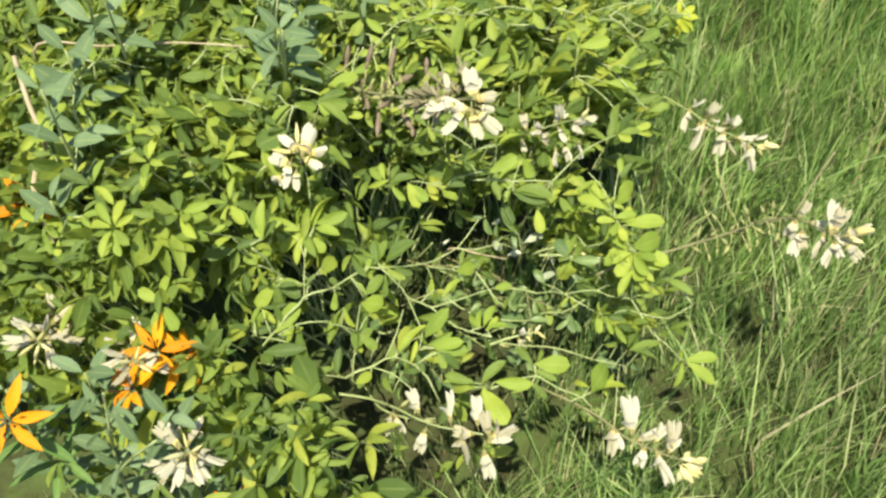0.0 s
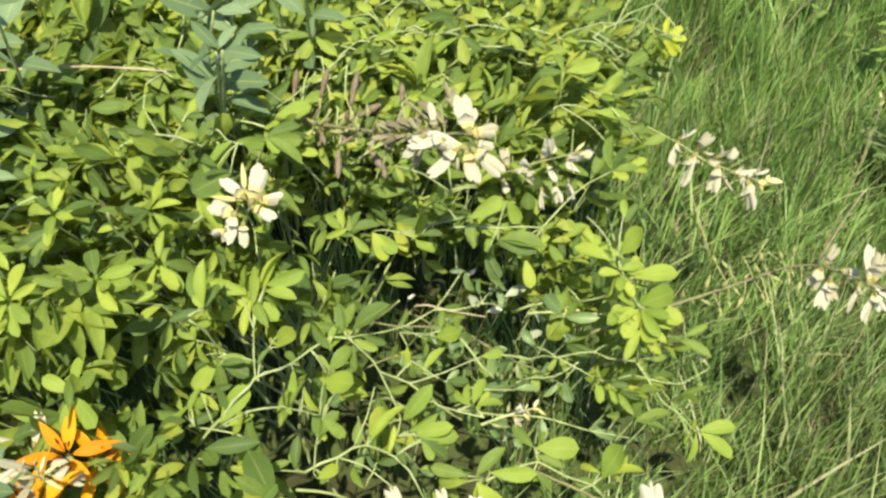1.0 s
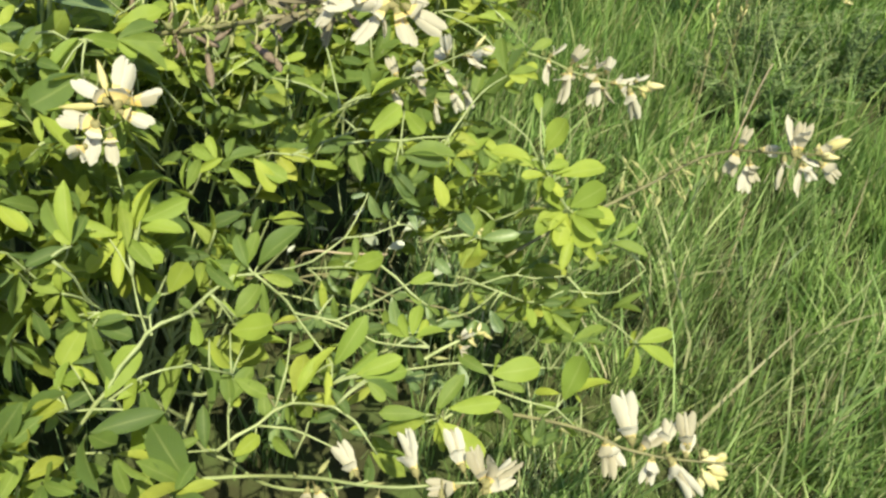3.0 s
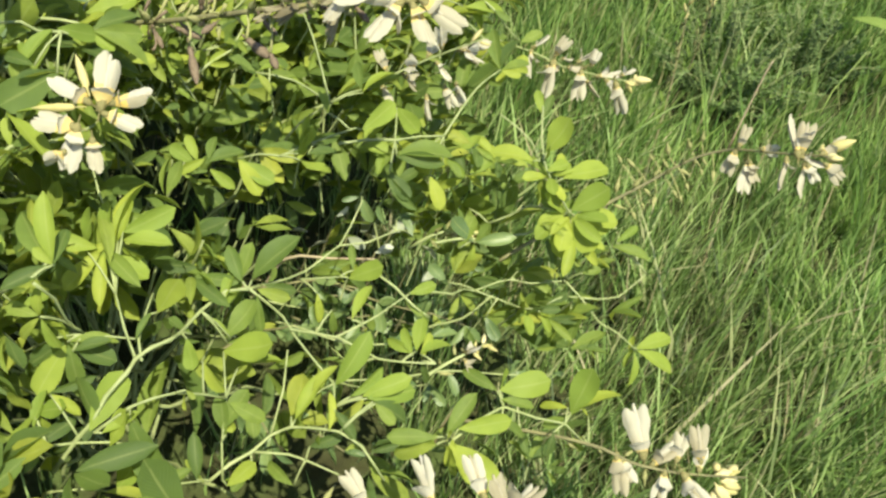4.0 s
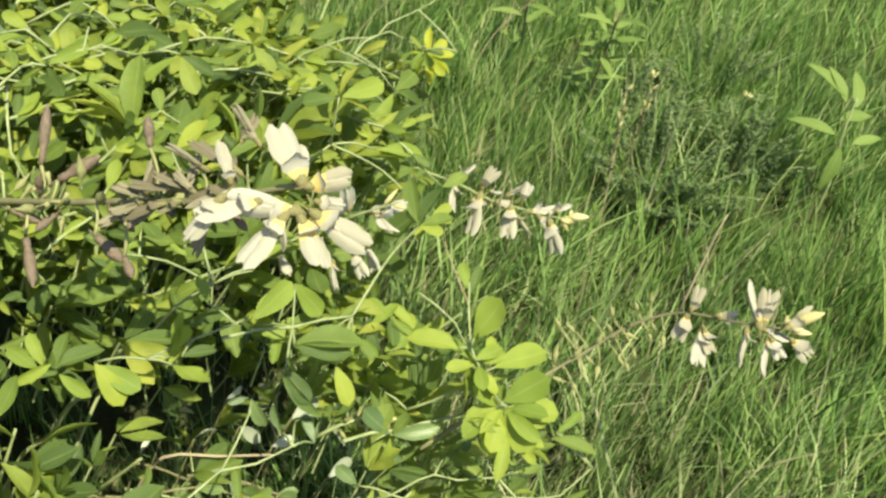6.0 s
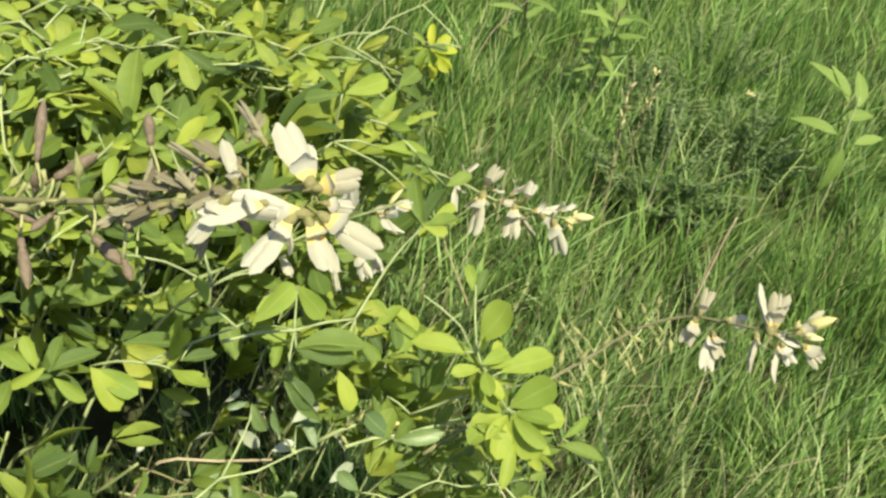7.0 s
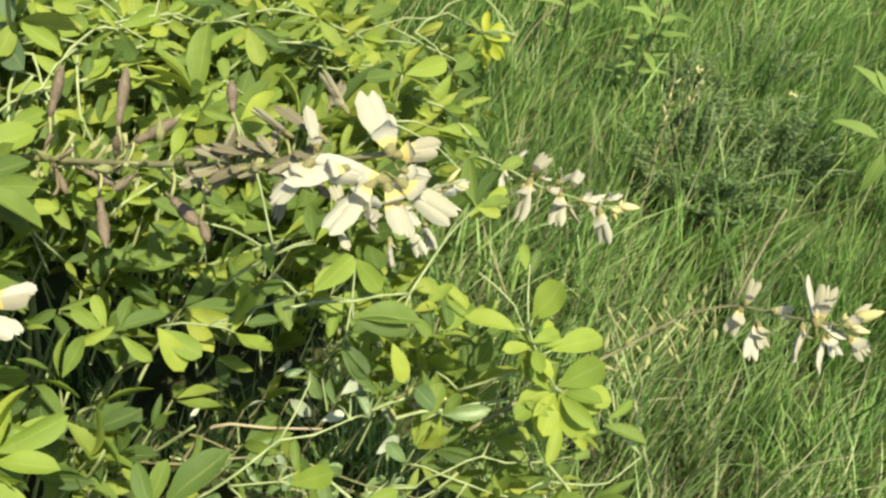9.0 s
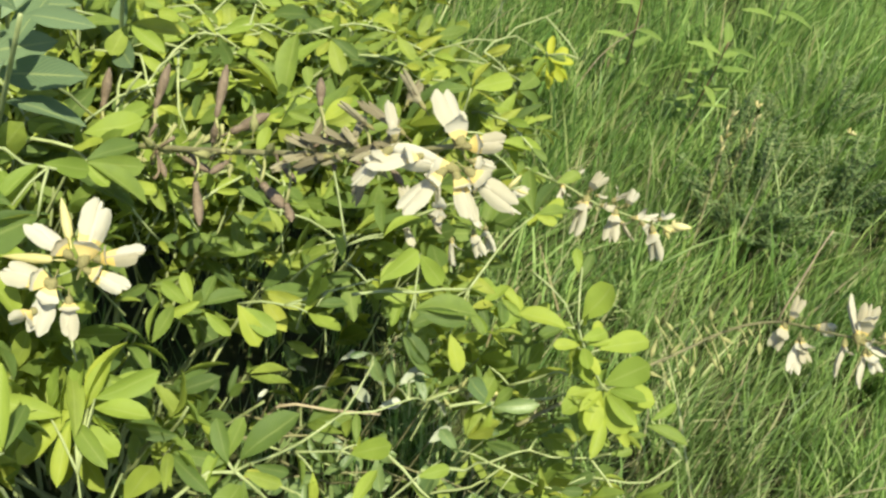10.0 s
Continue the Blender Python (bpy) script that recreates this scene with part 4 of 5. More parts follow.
def raceme(points, first, count, size, spent=0.0, buds=4, seed=0, parent=None, label="", up=0.5, stem=STEM, r=(0.0018, 0.0013, 0.0007), tilt=0.35, crowd=0.72, last=1.0, plump=1.0):
    """A flower spike: an axis through points, its flowers from the fraction first to the tip, older and spent ones lower down."""
    b = parent or bush
    q = random.Random(seed)
    axis = part("flower_spike", tube("flower_spike", [HOME[b] @ Vector(p) for p in points], r, stem, 7), b, label)
    pts = [Vector(p) for p in points]
    lens = np.cumsum([0] + [(c - a).length for a, c in zip(pts, pts[1:])])

    def along(t):
        d = t * lens[-1]
        i = min(int(np.searchsorted(lens, d, "right")) - 1, len(pts) - 2)
        k = (d - lens[i]) / (lens[i + 1] - lens[i])
        return pts[i].lerp(pts[i + 1], k), (pts[i + 1] - pts[i]).normalized()

    turn0 = q.uniform(0, 6.28)
    for i in range(count):
        t = first + (last - first) * ((i + 0.3 + q.uniform(-0.2, 0.2)) / count) ** crowd
        p, d = along(min(t, 0.995))
        side = d.cross(Vector((0, 0, 1))).normalized()
        top = side.cross(d).normalized()
        a = turn0 + i * 2.4
        out = (side * math.cos(a) * (1 - up) + top * math.sin(a) * (0.5 + up * 0.5)).normalized()
        age = (t - first) / (1 - first)
        out = (out + d * (tilt + 1.1 * max(0.0, age - 0.75) / 0.25 + q.uniform(-0.12, 0.25)) + Vector((q.gauss(0, 0.22), q.gauss(0, 0.22), -0.18 + q.gauss(0, 0.2)))).normalized()
        s = size * q.uniform(0.88, 1.12)
        back = top * 0.8 + d * 0.6 + Vector((q.uniform(-0.4, 0.4), q.uniform(-0.4, 0.4), 0))
        if age < spent:
            ob, s = part("spent_calyx", SPENT, axis, "wilted calyx that has dropped its petals"), s * q.uniform(0.40, 0.75)
        elif i >= count - buds:
            ob, s = part("bud", BUD, axis), s * q.uniform(0.5, 0.8)
        else:
            ob = part("flower", FLOWERS[q.randrange(6)], axis)
        ob.matrix_basis = HOME[b] @ matrix(p, frame_of(out, back), (s * plump, s, s * plump))
    return axis, along


def blooms(spike, seed, buds, *rows, parent=None, kinds=(0, 1, 1, 3, 4, 5), dead=False, slim=0.86, sway=0.7):
    """Open flowers one by one: where the petals of each begin, and how far they reach from there in millimetres. The last few are buds."""
    q = random.Random(seed)
    home = HOME[parent or bush]
    for k, (x, y, z, dx, dy, dz) in enumerate(rows):
        reach = Vector((dx, dy, dz)) / 1000
        back = UP_VIEW + Vector((q.gauss(0, sway), q.gauss(0, sway), q.gauss(0, 0.4)))
        L = reach.length * 1.38
        start = Vector((x, y, z)) - reach * 0.36
        if k >= len(rows) - buds:
            for j in range(4):
                turn = (reach + Vector((q.gauss(0, 0.010), q.gauss(0, 0.010), q.gauss(0, 0.010)))) * q.uniform(0.45, 0.85)
                at = Vector((x, y, z)) + reach * q.uniform(-0.1, 0.4)
                part("bud", BUD, spike, m=home @ matrix(at, frame_of(turn, back), (turn.length * 1.3, turn.length, turn.length * 1.3)))
        else:
            w = slim * L * q.uniform(0.85, 1.1) * max(0.85, 0.032 / L) ** 0.6
            m = home @ matrix(start, frame_of(reach, back), (w, L, w))
            if dead:
                part("wilted_flower", DEAD_FLOWERS[k % 2], spike, "wilted grey-pink flower", m=m)
            else:
                part("flower", FLOWERS[q.choice(kinds)], spike, m=m)


# reaching over the grass
C_PATH = [(0.113, 0.662, 0.347), (0.138, 0.683, 0.355), (0.162, 0.7, 0.366), (0.186, 0.719, 0.377), (0.208, 0.725, 0.395), (0.231, 0.727, 0.408), (0.246, 0.719, 0.419), (0.265, 0.702, 0.435), (0.286, 0.689, 0.45), (0.306, 0.677, 0.463)]
reaching, along_c = raceme([(0.03, 0.60, 0.31), (0.07, 0.63, 0.332)] + C_PATH, 0.30, 16, 0.026, spent=2.0, buds=0, seed=3, label="cream flower spike with faded lower flowers", stem=SPENT_STEM, up=0.7, tilt=0.1, crowd=1.0, last=0.66, r=(0.0019, 0.0015, 0.0010))
blooms(reaching, 4, 2, (0.24, 0.724, 0.419, 5, 13, 15), (0.238, 0.722, 0.411, -2, -11, -20), (0.25, 0.707, 0.412, 0, -26, -17), (0.251, 0.704, 0.415, 9, -14, -11), (0.257, 0.709, 0.432, 17, 1, 0), (0.282, 0.69, 0.45, -8, 31, 18), (0.286, 0.691, 0.452, 0, 19, 21), (0.276, 0.689, 0.439, 2, -24, -17), (0.291, 0.679, 0.444, 0, -24, -14), (0.293, 0.677, 0.447, 11, -9, -9), (0.288, 0.687, 0.448, 22, -6, 3), (0.301, 0.681, 0.462, 21, 14, 9), (0.305, 0.671, 0.457, 20, -4, -10), (0.294, 0.687, 0.458, 18, -2, 6), (0.303, 0.679, 0.46, 27, -2, 6))
cr = random.Random(71)
for x, y, z, dx, dy, dz in ((0.137, 0.707, 0.373, -8, 8, 4), (0.153, 0.708, 0.373, -9, 4, 2), (0.169, 0.718, 0.379, -8, 6, 2), (0.184, 0.722, 0.38, -9, 8, 11), (0.209, 0.728, 0.4, -4, 7, 12), (0.174, 0.698, 0.363, -1, -8, -6), (0.186, 0.706, 0.367, 7, -5, -8), (0.194, 0.706, 0.366, 8, -15, -11), (0.157, 0.689, 0.358, 8, -13, -10), (0.199, 0.714, 0.374, 5, -9, -8), (0.209, 0.72, 0.39, 4, -7, -6), (0.223, 0.72, 0.394, 1, -7, -7), (0.149, 0.679, 0.351, 7, -5, -10), (0.203, 0.726, 0.393, -8, 4, 8)):
    p, out = Vector((x, y, z)), Vector((dx, dy, dz)) / 1000
    near = min((along_c(t / 40)[0] for t in range(4, 32)), key=lambda a: (a - p).length)
    part("faded_stalk", tube("faded_stalk", [HOME[bush] @ q for q in (near, near.lerp(p, 0.6) + out * 0.1, p + out * 0.4)], (0.0008, 0.0007, 0.0009), SPENT_SKIN, 5), reaching, "curled leftover flower stalk")
    size = 0.012 * cr.uniform(0.7, 1.3)
    part("spent_calyx", SPENT, reaching, "wilted calyx that has dropped its petals", m=HOME[bush] @ matrix(p + out * 0.3, frame_of(out, UP_VIEW), (size * 1.3, size, size * 1.3)))
part("dry_tip", tube("dry_tip", [HOME[bush] @ Vector(p) for p in ((0.232, 0.727, 0.410), (0.238, 0.745, 0.44), (0.245, 0.765, 0.475), (0.250, 0.775, 0.49))], (0.0011, 0.0007), DRY, 5), reaching, "dead brown side shoot")
drooping, _ = raceme([(-0.15, 0.93, 0.25)] + [(-0.085, 0.952, 0.312), (-0.048, 0.95, 0.332), (-0.009, 0.934, 0.341), (0.03, 0.92, 0.344), (0.062, 0.906, 0.344), (0.099, 0.898, 0.348), (0.129, 0.89, 0.353), (0.149, 0.888, 0.358)], 0.5, 6, 0.020, spent=2.0, buds=0, seed=8, label="cream flower spike drooping over the grass", up=0.7, parent=bush_back, last=0.95)
blooms(drooping, 8, 2, (0.023, 0.927, 0.349, 14, 10, 14), (0.02, 0.923, 0.343, 3, -24, -18), (0.05, 0.909, 0.342, -3, -31, -27), (0.05, 0.918, 0.351, 10, 10, 20), (0.059, 0.913, 0.35, 12, 1, 1), (0.042, 0.907, 0.338, 16, 3, 1), (0.079, 0.91, 0.353, 16, 11, 15), (0.094, 0.906, 0.355, 3, 8, 16), (0.068, 0.905, 0.345, 15, -2, 3), (0.084, 0.899, 0.345, 2, -24, -22), (0.092, 0.892, 0.34, 21, -8, -9), (0.105, 0.895, 0.349, 27, 9, 4), (0.115, 0.89, 0.348, 23, -9, -6), (0.127, 0.885, 0.348, 14, -17, -26), (0.131, 0.894, 0.358, 12, 8, 7), (0.135, 0.888, 0.354, 20, -8, -6), (0.14, 0.889, 0.357, 13, 1, 3), parent=bush_back)
among, _ = raceme([(-0.22, 0.64, 0.38), (-0.13, 0.66, 0.44), (-0.081, 0.677, 0.471), (-0.030, 0.682, 0.505)], 0.40, 12, 0.030, buds=2, seed=10, label="cream flower spike among the leaves", up=0.6, plump=0.8)
blooms(among, 14, 0, (-0.074, 0.677, 0.43, 8, -15, -14), (-0.048, 0.694, 0.44, 8, -14, -12), (-0.057, 0.672, 0.45, 12, -10, -14), (-0.040, 0.684, 0.49, 16, 10, 8))
# low ones at the near side of the bush
low_one, _ = raceme([(-0.167, 0.28, 0.3), (-0.135, 0.296, 0.293), (-0.071, 0.28, 0.349), (-0.029, 0.271, 0.374), (0.004, 0.27, 0.388), (0.032, 0.274, 0.4), (0.056, 0.278, 0.407)], 0.35, 5, 0.024, spent=2.0, buds=0, seed=21, label="loose cream flower spike with upright blooms", last=0.7)
blooms(low_one, 6, 0, (-0.07, 0.269, 0.347, 6, -22, -7), (-0.062, 0.269, 0.354, 12, -6, -19), (-0.012, 0.26, 0.378, 0, -18, -20), (0.035, 0.268, 0.396, 9, -16, -29), (0.065, 0.265, 0.394, 15, -16, -17), (0.011, 0.281, 0.397, -16, 24, 12), (0.044, 0.286, 0.411, -15, 21, 11), (0.06, 0.282, 0.407, -12, 11, 20), (0.065, 0.281, 0.404, 15, 25, 2), (0.043, 0.275, 0.401, -20, -8, -1), (-0.035, 0.28, 0.375, -18, 12, 14), (0.065, 0.277, 0.401, 16, 17, 2))
budding, _ = raceme([(0.02, 0.42, 0.290)] + [(0.101, 0.409, 0.315), (0.143, 0.4, 0.326), (0.167, 0.395, 0.323), (0.189, 0.395, 0.322), (0.209, 0.396, 0.322), (0.236, 0.398, 0.326), (0.264, 0.402, 0.329)], 0.3, 5, 0.022, spent=2.0, buds=0, seed=24, label="loose cream flower spike with buds at its tip", stem=SPENT_STEM, last=0.8)
blooms(budding, 7, 4, (0.176, 0.404, 0.327, -17, 22, 32), (0.156, 0.397, 0.323, 9, -24, -16), (0.16, 0.395, 0.322, 12, -13, -9), (0.187, 0.399, 0.322, 15, 15, 11), (0.205, 0.405, 0.328, 2, 20, 10), (0.224, 0.407, 0.331, -9, 18, 22), (0.197, 0.394, 0.319, 1, -16, -17), (0.214, 0.394, 0.322, 22, -22, -12), (0.224, 0.401, 0.327, 1, 19, 5), (0.238, 0.4, 0.326, 16, 16, -2), (0.244, 0.401, 0.326, 21, 13, -12), (0.243, 0.396, 0.324, 24, 6, -18), (0.237, 0.396, 0.323, 19, -3, -21))
# the upright one, seen from above
star, _ = raceme([(-0.33, 0.56, 0.38), (-0.30, 0.48, 0.48), (-0.272, 0.432, 0.545), (-0.256, 0.412, 0.573)], 0.76, 0, 0.036, buds=0, seed=31, label="cream flower spike pointing upward, blooms spread like a star", up=0.3, tilt=0.05)
blooms(star, 1, 0, (-0.257, 0.409, 0.573, -1, 25, 22), (-0.248, 0.411, 0.575, 23, 4, 11), (-0.252, 0.405, 0.569, 22, 0, -5), (-0.267, 0.409, 0.573, -24, 3, 10), (-0.271, 0.395, 0.561, -25, -2, 3), (-0.269, 0.395, 0.56, -2, -18, -20), (-0.257, 0.391, 0.556, 7, -14, -14), (-0.274, 0.383, 0.549, -10, -8, -6), kinds=(12, 9, 10), slim=0.88, sway=0.4)
for x, y, z, dx, dy, dz in ((-0.265, 0.411, 0.576, -19, 24, 12), (-0.266, 0.406, 0.571, -36, -5, -7)):
    reach = Vector((dx, dy, dz)) / 1000
    part("bud", BUD, star, "long yellow-green bud", m=HOME[bush] @ matrix((x, y, z), frame_of(reach, UP_VIEW), (0.022, reach.length, 0.022)))
spray((-0.295, 0.427, 0.575, -30, -21, -17), (-0.294, 0.411, 0.56, -30, -5, -1), (-0.323, 0.403, 0.553, 35, -12, -16), (-0.311, 0.428, 0.577, -24, 3, 3), young=0.3)
# the tall one with wilted pods
A_PATH = [(-0.50, 0.63, 0.28), (-0.43, 0.615, 0.41)] + [(-0.362, 0.593, 0.49), (-0.324, 0.578, 0.513), (-0.272, 0.562, 0.539), (-0.222, 0.543, 0.568), (-0.182, 0.531, 0.59), (-0.137, 0.515, 0.616), (-0.108, 0.51, 0.633), (-0.077, 0.503, 0.654)]
spike, along_a = raceme(A_PATH, 0.885, 0, 0.033, spent=0.0, buds=0, seed=40, label="tall cream flower spike with wilted purple-brown pods along its stem", up=0.5, stem=SPENT_STEM, r=(0.0026, 0.0022, 0.0016), tilt=0.1)
# its open head: blooms spread round the tip
blooms(spike, 2, 0, (-0.076, 0.501, 0.658, -18, 21, 14), (-0.071, 0.497, 0.66, 19, 10, 3), (-0.065, 0.491, 0.647, 27, -5, -10), (-0.072, 0.489, 0.643, 16, -14, -15), kinds=(9, 9, 10), slim=0.90, sway=0.25)
blooms(spike, 3, 0, (-0.081, 0.487, 0.644, -14, -22, -15), (-0.077, 0.492, 0.646, -34, -4, 1), (-0.095, 0.491, 0.648, -26, -14, -4), (-0.079, 0.505, 0.657, -3, 18, 8), kinds=(10, 11), slim=0.80, sway=0.3)
blooms(spike, 5, 0, (-0.113, 0.486, 0.648, -14, -16, -17), (-0.082, 0.49, 0.638, 2, -7, -14), (-0.066, 0.497, 0.651, 14, 6, -4), (-0.114, 0.507, 0.644, -8, 10, 15), kinds=(7, 8), slim=0.75, sway=0.4)
blooms(spike, 12, 0, (-0.104, 0.523, 0.66, -19, 18, 6), (-0.113, 0.527, 0.656, 3, 14, 8), (-0.133, 0.525, 0.633, -20, -1, 10), (-0.12, 0.515, 0.631, -18, -8, -9), (-0.138, 0.519, 0.62, -21, 2, 6), (-0.126, 0.514, 0.622, -2, -25, -19), (-0.146, 0.522, 0.616, -27, -2, 1), (-0.114, 0.519, 0.641, -27, 12, 6), (-0.157, 0.523, 0.603, -15, -9, -12), dead=True, slim=0.55)
pr = random.Random(9)
for x, y, z, dx, dy, dz in ((-0.304, 0.586, 0.542, 3, 26, 35), (-0.247, 0.563, 0.568, -5, 34, 33), (-0.169, 0.542, 0.621, -6, 15, 16), (-0.237, 0.556, 0.568, 30, 16, 19), (-0.272, 0.559, 0.536, 29, -1, -7), (-0.253, 0.545, 0.536, 21, -36, -18), (-0.201, 0.526, 0.565, 29, -17, -5), (-0.177, 0.513, 0.566, 11, -13, -7), (-0.354, 0.601, 0.513, -1, 22, 36), (-0.358, 0.581, 0.478, 25, -33, -17)):
    p, out = Vector((x, y, z)), Vector((dx, dy, dz)) / 1000
    near = min((along_a(t / 60)[0] for t in range(12, 56)), key=lambda a: (a - p).length)
    if (near - p).length > 0.004:
        part("pod_stalk", tube("pod_stalk", [HOME[bush] @ q for q in (near, near.lerp(p, 0.6) + Vector((0.003, 0, 0.002)), p + out * 0.1)], (0.0011, 0.0009, 0.0013), SPENT_SKIN, 5), spike, "short pale pod stalk")
    w = 0.034 * pr.uniform(0.8, 1.15)
    part("pod", PODS[0], spike, "wilted purple-brown pod", m=HOME[bush] @ matrix(p - out * 0.05, frame_of(out, UP_VIEW), (w, out.length * 0.95, w)))
for i in range(22):
    # thin curled leftovers of dropped flowers
    p, d = along_a(pr.uniform(0.55, 0.92))
    out = Vector((pr.uniform(-0.6, 0.8), pr.uniform(-0.7, 0.7), pr.choice((-1, 1)) * pr.uniform(0.3, 1.1))).normalized() * pr.uniform(0.012, 0.026)
    bend = Vector((pr.uniform(-0.006, 0.006), pr.uniform(-0.006, 0.006), -0.003))
    part("faded_stalk", tube("faded_stalk", [HOME[bush] @ q for q in (p, p + out * 0.55 + bend, p + out)], (0.0012, 0.0009, 0.0017), SPENT_SKIN if i % 3 else POD, 5), spike, "curled leftover flower stalk")
for i in range(34):
    p, d = along_a(0.40 + 0.56 * i / 34)
    out = (Vector((pr.uniform(-0.5, 0.7), pr.uniform(-0.8, 0.8), pr.uniform(-0.9, 0.9))) + d * 0.3).normalized()
    size = pr.uniform(0.012, 0.021)
    part("spent_calyx", (SPENT, PODS[0], SPENT)[i % 3], spike, "wilted calyx that has dropped its petals", m=HOME[bush] @ matrix(p + out * pr.uniform(0, 0.008), frame_of(out, UP_VIEW), (size * 1.2, size, size * 1.2)))
# shrivelled flowers crowded below the open head
wr = random.Random(37)
for i in range(14):
    p, d = along_a(0.80 + 0.16 * i / 14)
    out = (Vector((wr.uniform(-0.8, 0.4), wr.uniform(-0.9, 0.9), wr.uniform(-0.8, 0.9))) - d * 0.2).normalized()
    size = wr.uniform(0.020, 0.032)
    part("wilted_flower", DEAD_FLOWERS[i % 2], spike, "wilted grey-pink flower", m=HOME[bush] @ matrix(p, frame_of(out, UP_VIEW), (size * 0.6, size, size * 0.6)))
# small young spikes, still in bud
raceme([(-0.06, 0.585, 0.315), (-0.04, 0.59, 0.335), (-0.018, 0.599, 0.340), (0.005, 0.602, 0.338)], 0.2, 16, 0.019, spent=0.5, buds=8, seed=61, label="short young flower spike still in bud", up=0.4)
raceme([(-0.02, 0.40, 0.36), (0.0, 0.415, 0.372), (0.017, 0.431, 0.374), (0.03, 0.445, 0.372)], 0.2, 14, 0.018, spent=0.5, buds=7, seed=62, label="short young flower spike still in bud", up=0.4)
# over the lilies
raceme([(-0.49, 0.21, 0.28), (-0.39, 0.17, 0.40), (-0.285, 0.125, 0.49), (-0.262, 0.120, 0.52)], 0.30, 20, 0.036, buds=4, seed=51, parent=bush_side, label="cream flower spike leaning over an orange lily", up=0.4, tilt=0.15, plump=0.62)
raceme([(-0.62, 0.22, 0.25), (-0.50, 0.15, 0.40), (-0.42, 0.10, 0.47), (-0.385, 0.082, 0.51)], 0.42, 24, 0.040, buds=5, seed=53, parent=bush_side, label="cream flower spike beside an orange lily", up=0.4, tilt=0.15, plump=0.62)
raceme([(-0.36, 0.13, 0.20), (-0.25, 0.09, 0.35), (-0.182, 0.085, 0.46), (-0.150, 0.075, 0.500)], 0.42, 24, 0.040, buds=5, seed=55, parent=bush_side, label="cream flower spike close above the ground leaves", up=0.4, tilt=0.15, plump=0.62)

# ---------------------------------------------------------------- dense foliage of the bushes
TOPS = [(-0.56, 0.35, 0.60), (-0.42, 0.56, 0.55), (-0.24, 0.36, 0.51), (-0.26, 0.18, 0.45), (-0.40, 0.10, 0.42), (-0.39, 0.26, 0.60), (-0.35, 0.48, 0.57), (-0.38, 0.68, 0.53),
        (-0.22, 0.78, 0.51), (-0.08, 0.81, 0.48), (-0.05, 0.97, 0.42), (-0.22, 0.58, 0.45), (-0.10, 0.60, 0.42), (-0.14, 0.50, 0.36), (-0.08, 0.42, 0.33), (0.08, 0.58, 0.37),
        (0.15, 0.56, 0.30), (0.02, 0.60, 0.29), (0.08, 0.43, 0.27), (-0.03, 0.36, 0.30), (-0.19, 0.30, 0.40), (-0.80, 0.50, 0.58), (-0.50, 1.00, 0.50), (-0.75, 0.15, 0.48), (-0.30, 1.15, 0.42), (-0.9, 0.9, 0.45)]


def canopy_top(x, y):
    t = np.array(TOPS)
    d2 = (x[:, None] - t[:, 0]) ** 2 + (y[:, None] - t[:, 1]) ** 2
    w = 1 / (d2 + 0.05 ** 2) ** 1.5
    return (w * t[:, 2]).sum(1) / w.sum(1)


def fullness(x, y):
    """How closely leafed the bushes are, 0 to 1: open in the middle of the front bush and towards the rim."""
    edge = bush_edge(y) - x
    full = np.clip(edge / 0.10, 0, 1)
    gap = np.exp(-((((x + 0.13) / 0.20) ** 2 + ((y - 0.525) / 0.145) ** 2) ** 2))
    full *= 1 - 0.96 * gap
    low = np.exp(-((((x + 0.12) / 0.21) ** 2 + ((y - 0.32) / 0.115) ** 2) ** 2))
    full *= 1 - 0.97 * low
    full *= 1 - 0.90 * np.exp(-((((x + 0.27) / 0.19) ** 2 + ((y - 0.04) / 0.13) ** 2) ** 2))
    full *= 1 - 0.75 * np.exp(-((((x + 0.23) / 0.11) ** 2 + ((y - 0.31) / 0.10) ** 2) ** 2))
    full *= 1 - 0.95 * np.exp(-((((x - 0.04) / 0.13) ** 2 + ((y - 0.47) / 0.15) ** 2) ** 2))
    # three rounded crowns that run together
    rag = 0.05 * soft_noise(x, y, 71, 0.25)
    near = np.min([np.hypot((x - cx) / rx, (y - cy) / ry) for cx, cy, rx, ry in ((-0.36, 0.48, 0.66, 0.50), (-0.42, 0.98, 0.52, 0.46), (-0.82, 0.42, 0.44, 0.54))], axis=0) + rag
    return full * np.clip((1.0 - near) / 0.18, 0, 1)


def foliage(n, seed):
    """Placings of three-part leaves under the canopy's top."""
    r = np.random.RandomState(seed)
    x, y = r.uniform(-1.30, 0.22, n), r.uniform(-0.14, 1.5, n)
    keep = r.uniform(size=n) < fullness(x, y)
    x, y = x[keep], y[keep]
    top = canopy_top(x, y) + 0.035 * soft_noise(x, y, 61, 0.12)
    z = top - 0.015 - np.abs(r.normal(0, 0.055, len(x))) - 0.10 * (r.uniform(size=len(x)) < 0.3) * r.uniform(size=len(x))
    ok = z > 0.06
    # no leaves in the way of the open flowers
    for cx, cy, cz, rad in ((-0.255, 0.40, 0.585, 0.055), (-0.075, 0.50, 0.66, 0.06), (-0.28, 0.12, 0.52, 0.06), (-0.40, 0.09, 0.50, 0.05)):
        ok &= ~(((x - cx) ** 2 + (y - cy) ** 2 < rad ** 2) & (z > cz - 0.10))
    return x[ok], y[ok], z[ok], r


